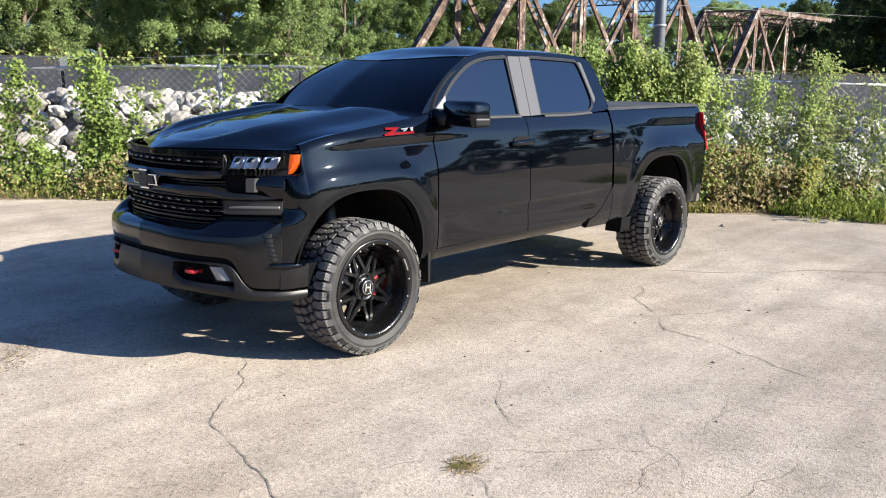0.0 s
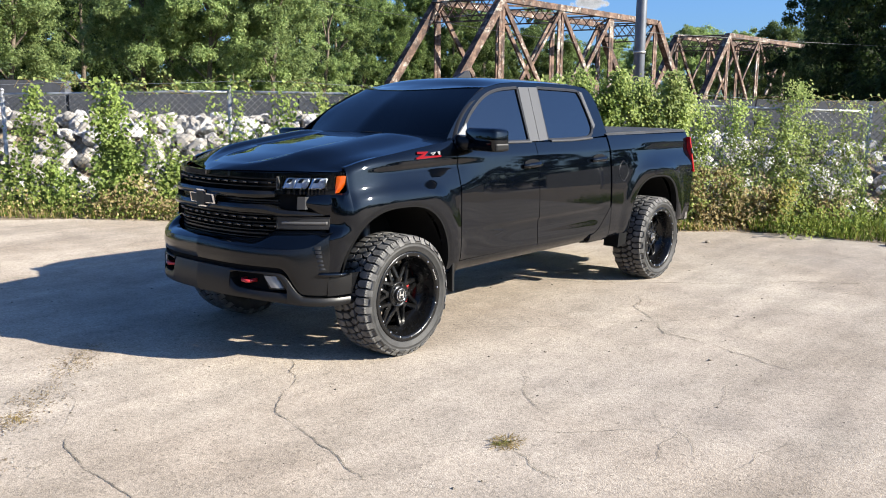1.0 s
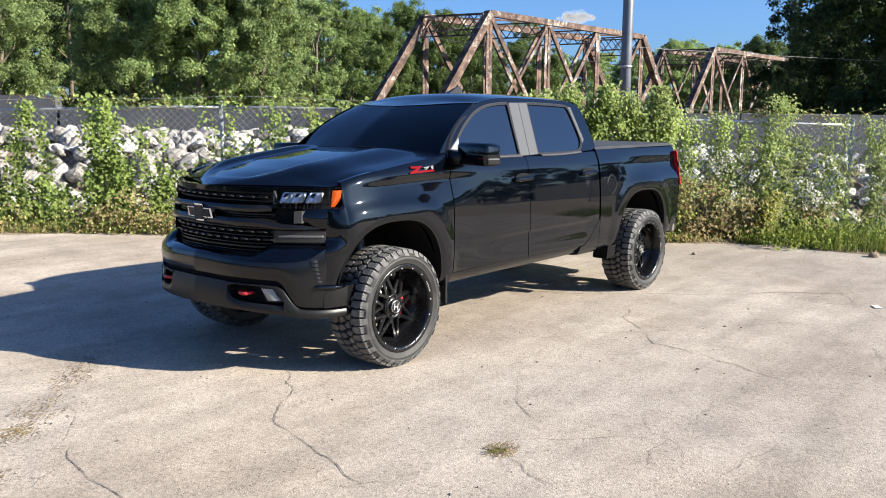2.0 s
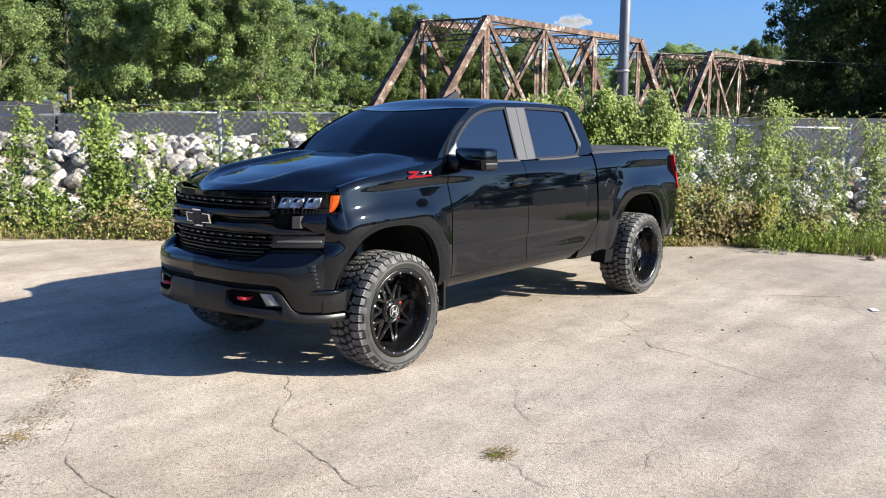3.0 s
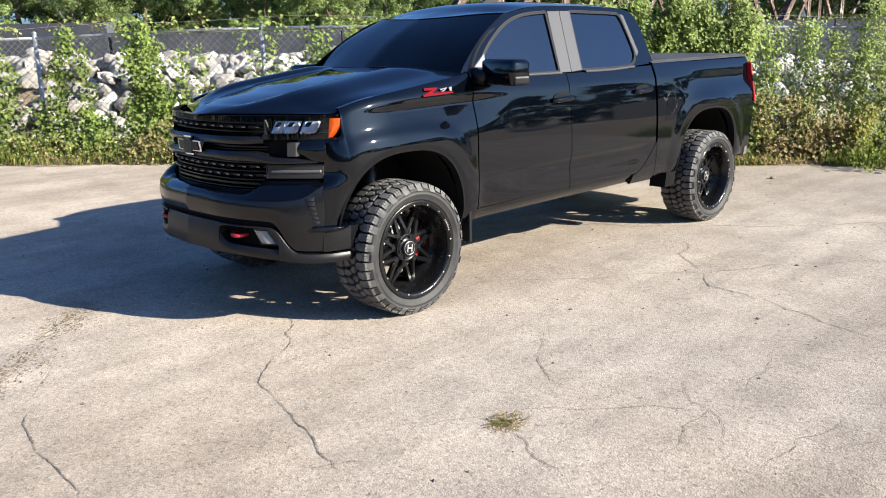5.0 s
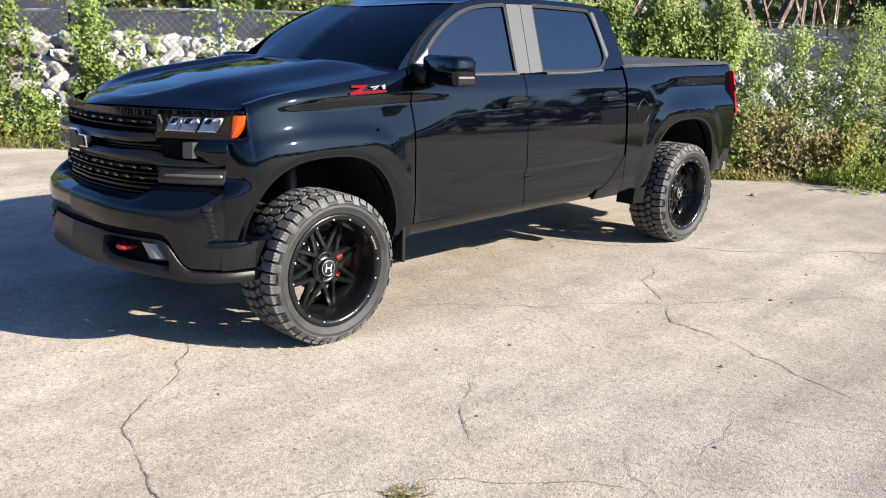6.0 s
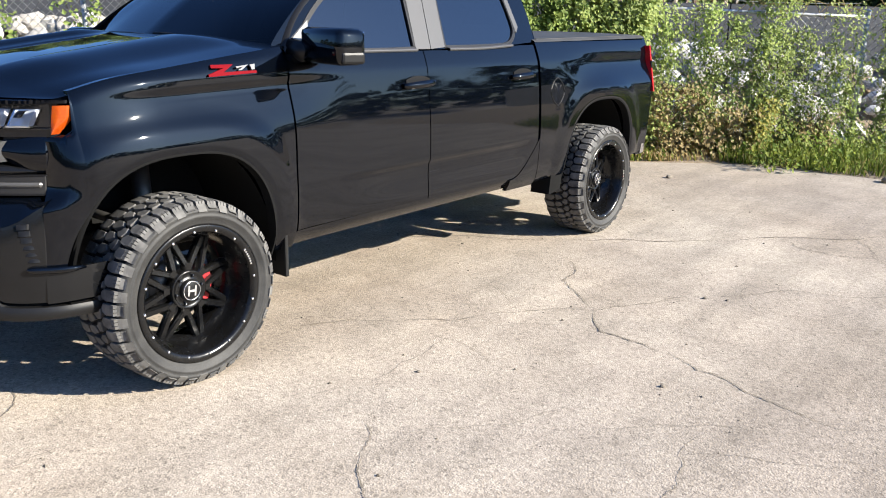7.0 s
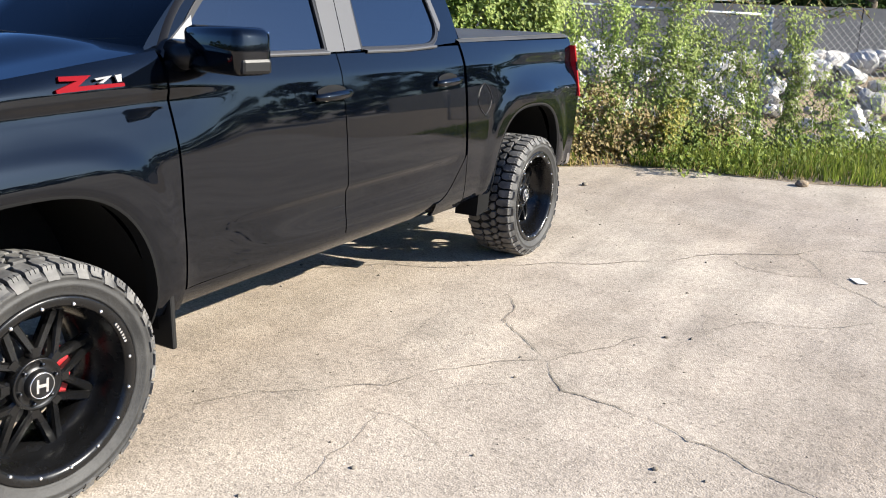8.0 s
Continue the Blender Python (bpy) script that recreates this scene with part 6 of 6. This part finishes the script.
# ---------------------------------------------------------------- cracks, stains and litter on the lot
CRACKS = (
    (((2.87, -0.25), (2.70, -0.41), (2.44, -0.46), (2.22, -0.71), (2.05, -0.92)), 0.014),
    (((2.05, -0.92), (1.76, -1.10), (1.74, -1.29), (1.71, -1.48)), 0.020),
    (((1.71, -1.48), (1.60, -1.72), (1.59, -1.87), (1.47, -2.15), (1.42, -2.5)), 0.016),
    (((2.05, -0.92), (1.88, -0.69), (1.56, -0.47)), 0.010), (((1.56, -0.47), (1.36, -0.41), (1.14, -0.16)), 0.013), (((1.14, -0.16), (0.98, 0.06), (0.66, 0.26)), 0.011),
    (((2.05, -0.92), (2.32, -1.06), (2.75, -1.31)), 0.010), (((2.75, -1.31), (3.23, -1.67), (3.46, -2.15), (3.7, -2.34)), 0.010),
    (((2.3, 1.5), (2.78, 0.88), (3.02, 0.51), (3.38, 0.06)), 0.020), (((3.38, 0.06), (3.72, -0.34), (4.18, -0.87)), 0.022), (((4.18, -0.87), (4.64, -1.22), (4.92, -1.64), (5.27, -1.84)), 0.030), (((5.27, -1.84), (5.45, -2.25), (6.2, -3.1), (7.0, -4.2)), 0.024),
    (((4.61, -1.21), (4.36, -1.42), (4.33, -1.72), (4.44, -1.92)), 0.015), (((4.44, -1.92), (4.19, -2.15), (3.98, -2.32), (3.7, -2.9)), 0.015), (((5.0, -1.66), (4.75, -1.82), (4.44, -1.92)), 0.010),
    (((-0.62, 0.62), (-0.80, 0.33), (-0.90, 0.16), (-1.12, 0.0)), 0.010), (((-1.12, 0.0), (-1.38, -0.25), (-1.42, -0.46)), 0.014), (((-1.42, -0.46), (-1.51, -0.76), (-1.62, -1.10), (-1.66, -1.3)), 0.014),
    (((-2.33, 0.28), (-2.42, 0.10), (-2.47, -0.18)), 0.014), (((-2.47, -0.18), (-2.46, -0.42), (-2.50, -0.75)), 0.013),
    (((0.15, -0.84), (0.06, -0.98), (-0.05, -1.03)), 0.007), (((-0.05, -1.03), (-0.24, -1.23), (-0.33, -1.34)), 0.010),
    (((-0.88, -1.56), (-0.99, -1.74), (-1.02, -1.95)), 0.010), (((-0.78, -1.42), (-0.40, -1.75), (-0.1, -2.1)), 0.007))
for i, (run, w) in enumerate(CRACKS):
    crack(i, run, w, 0.10, 6)
hair = random.Random(5)
for i in range(64):
    x, y, a = hair.uniform(-3.4, 5.5), hair.uniform(-3.6, 1.6), hair.choice((-0.75, -0.75, 0.8, 0.3)) + hair.gauss(0, 0.3)
    k = hair.uniform(0.25, 0.9)
    if not (-0.7 < x + k * math.cos(a) and x < 4.6 and y > -0.1):
        crack(200 + i, ((x, y), (x + k * math.cos(a), y + k * math.sin(a))), hair.uniform(0.003, 0.006))


def patch(name, x, y, rx, ry, turn, seed, mat, label, category, lift=0.003):
    """A ragged flat patch on the lot."""
    bm = bmesh.new()
    c = bm.verts.new((x, y, gz(x, y) + lift))
    rim = []
    for k in range(40):
        a = 2 * math.pi * k / 40
        r = 1 + 0.55 * noise.noise((math.cos(a) * 1.6, math.sin(a) * 1.6, seed)) + 0.25 * noise.noise((math.cos(a) * 5, math.sin(a) * 5, seed))
        dx, dy = rx * r * math.cos(a), ry * r * math.sin(a)
        px, py = x + dx * math.cos(turn) - dy * math.sin(turn), y + dx * math.sin(turn) + dy * math.cos(turn)
        rim.append(bm.verts.new((px, py, gz(px, py) + lift)))
    for k in range(40):
        bm.faces.new((c, rim[k], rim[(k + 1) % 40]))
    return lone(name, bm, mat, label, category, kind="structure")


patch("stain", -0.86, -1.48, 0.055, 0.035, -0.8, 3, stain_mat, "dark weedy hole in the lot surface", "stain")
rnd = random.Random(12)


def tuft(x, y, spread, count, h, mat, label):
    vs, fs = [], []
    for _ in range(count):
        a, r = rnd.uniform(0, 6.3), spread * rnd.random() ** 0.7
        p = Vector((x + r * math.cos(a), y + r * math.sin(a), gz(x, y) + 0.004))
        d = Vector((math.cos(a + 1.5), math.sin(a + 1.5), 0)) * 0.003
        tip = p + Vector((rnd.gauss(0, 1), rnd.gauss(0, 1), 0)) * h + Vector((0, 0, h * rnd.uniform(0.15, 0.8)))
        i = len(vs)
        vs += [p - d, p + d, tip]
        fs.append((i, i + 1, i + 2))
    me = bpy.data.meshes.new("weed_tuft")
    me.from_pydata(vs, [], fs)
    me.materials.append(mat)
    return tagged(new("weed_tuft", me), label, "weed", kind="stuff")


tuft(-0.85, -1.50, 0.10, 200, 0.03, straw_mat, "small flat tuft of dry weed in a hole in the lot")
tuft(-0.87, -1.47, 0.05, 22, 0.03, grass_mat, "small flat tuft of green weed in a hole in the lot")
tuft(-2.42, 0.72, 0.10, 160, 0.02, straw_mat, "trace of dry weed along a dirt seam")

# loose soil and dead weed along a seam that runs off across the near corner
def scatter_seam(name, count, spread, size, seed, mat, label):
    rn = random.Random(seed)
    vs, fs = [], []
    while len(fs) < count:
        t = rn.random()
        k = 0.45 + 0.9 * noise.noise((t * 7, seed * 0.1, 0))
        if rn.random() > k:
            continue
        x, y = -2.95 + 1.55 * t + 0.05 * noise.noise((t * 9, 1, 0)), 0.10 + 1.75 * t
        off = rn.gauss(0, spread * (0.5 + k))
        x, y = x + 0.75 * off, y - 0.66 * off
        r, a0, i = size * rn.uniform(0.4, 1.5), rn.uniform(0, 6.3), len(vs)
        vs += [(x + r * math.cos(a0 + q4 * 1.571) * rn.uniform(0.5, 1.2), y + r * math.sin(a0 + q4 * 1.571) * rn.uniform(0.5, 1.2), gz(x, y) + rn.uniform(0.002, 0.008)) for q4 in range(4)]
        fs.append((i, i + 1, i + 2, i + 3))
    me = bpy.data.meshes.new(name)
    me.from_pydata(vs, [], fs)
    me.materials.append(mat)
    return tagged(new(name, me), label, "soil", kind="stuff")


scatter_seam("loose_soil", 1500, 0.075, 0.006, 1, dirt, "brown soil crumbs lying along a seam in the lot")
scatter_seam("dead_weed", 420, 0.05, 0.006, 2, straw_mat, "flattened dry weed along a seam in the lot")
scatter_seam("gravel", 120, 0.06, 0.007, 3, rock_mat, "pale gravel bits along a seam in the lot")

# pebbles and specks
vs, fs = [], []
for _ in range(1500):
    x, y = rnd.uniform(-4, 9), rnd.uniform(-5, 7)
    r = 0.003 + 0.011 * rnd.random() ** 5
    i = len(vs)
    z = gz(x, y)
    a0 = rnd.uniform(0, 6.3)
    for k in range(5):
        vs.append((x + r * math.cos(a0 + k * 1.257) * rnd.uniform(0.7, 1.3), y + r * math.sin(a0 + k * 1.257) * rnd.uniform(0.7, 1.3), z + 0.001))
    vs.append((x, y, z + r * 0.9))
    fs += [(i + k, i + (k + 1) % 5, i + 5) for k in range(5)]
me = bpy.data.meshes.new("pebbles")
me.from_pydata(vs, [], fs)
me.materials.append(crack_mat)
tagged(new("pebbles", me), "small dark pebbles and grit scattered on the lot", "pebbles", kind="stuff")
for x, y, r, label in ((6.5, 0.6, 0.035, "dark stone lying on the lot"), (1.31, -1.67, 0.012, "small dark stone on the lot"), (0.69, -0.70, 0.011, "small dark stone on the lot"), (2.7, -1.32, 0.012, "small dark stone on the lot"), (7.95, -1.3, 0.07, "brown clod of soil at the lot edge")):
    bm = bmesh.new()
    bmesh.ops.create_icosphere(bm, subdivisions=2, radius=r)
    for v in bm.verts:
        v.co *= 1 + 0.3 * noise.noise(v.co * 0.6 / r + Vector((x, y, 0)))
        v.co = Vector((x + v.co.x * 1.2, y + v.co.y, gz(x, y) + max(0, v.co.z * 0.6 + r * 0.35)))
    lone("stone", bm, crack_mat if r < 0.05 else dirt, label, "stone", "stones on the lot")
bm = bmesh.new()
box(bm, -0.06, 0.06, -0.035, 0.035, 0.0, 0.006, 0.001, pose(4.47, -2.13, 0.004, 0, 0, 30))
lone("paper_scrap", bm, siding, "flat scrap of pale paper on the lot", "litter")

# one small fair-weather cloud, two kilometres off
cloud_mat = bpy.data.materials.new("self-glowing white cloud")
cloud_mat.use_nodes = True
cn, cl = cloud_mat.node_tree.nodes, cloud_mat.node_tree.links
cn.remove(cn["Principled BSDF"])
glow, gap, blend, wisp = cn.new("ShaderNodeEmission"), cn.new("ShaderNodeBsdfTransparent"), cn.new("ShaderNodeMixShader"), cn.new("ShaderNodeTexNoise")
# emission stands in for the sunlight on the cloud
glow.inputs["Color"].default_value, glow.inputs["Strength"].default_value = (0.95, 0.97, 1.0, 1), 0.36
wisp.inputs["Scale"].default_value, wisp.inputs["Detail"].default_value = 0.05, 6
thin = cn.new("ShaderNodeMath")
thin.operation, thin.inputs[1].default_value = "MULTIPLY", 0.22
cl.new(cn.new("ShaderNodeTexCoord").outputs["Object"], wisp.inputs["Vector"])
cl.new(wisp.outputs["Fac"], thin.inputs[0])
cl.new(thin.outputs[0], blend.inputs[0])
cl.new(gap.outputs[0], blend.inputs[1])
cl.new(glow.outputs[0], blend.inputs[2])
cl.new(blend.outputs[0], cn["Material Output"].inputs["Surface"])
bm = bmesh.new()
az, el, far = radians(31.3), radians(7.1), 2000.0
cx, cy, cz = far * math.cos(az), far * math.sin(az), far * math.tan(el)
side = Vector((-math.sin(az), math.cos(az), 0))
for k in range(46):
    t = rnd.uniform(-1, 1)
    r = (7 + 7 * rnd.random()) * (1 - 0.6 * t * t)
    p = Vector((cx, cy, cz)) + side * 42 * t + Vector((0, 0, rnd.uniform(-3, 9) * (1 - t * t)))
    bmesh.ops.create_icosphere(bm, subdivisions=2, radius=r, matrix=Matrix.Translation(p))
for v in bm.verts:
    v.co += Vector((1, 1, 1)) * 3.0 * noise.noise(v.co * 0.09)
lone("cloud", bm, cloud_mat, "small white fair-weather cloud in the sky", "cloud", kind="structure", smooth=True)
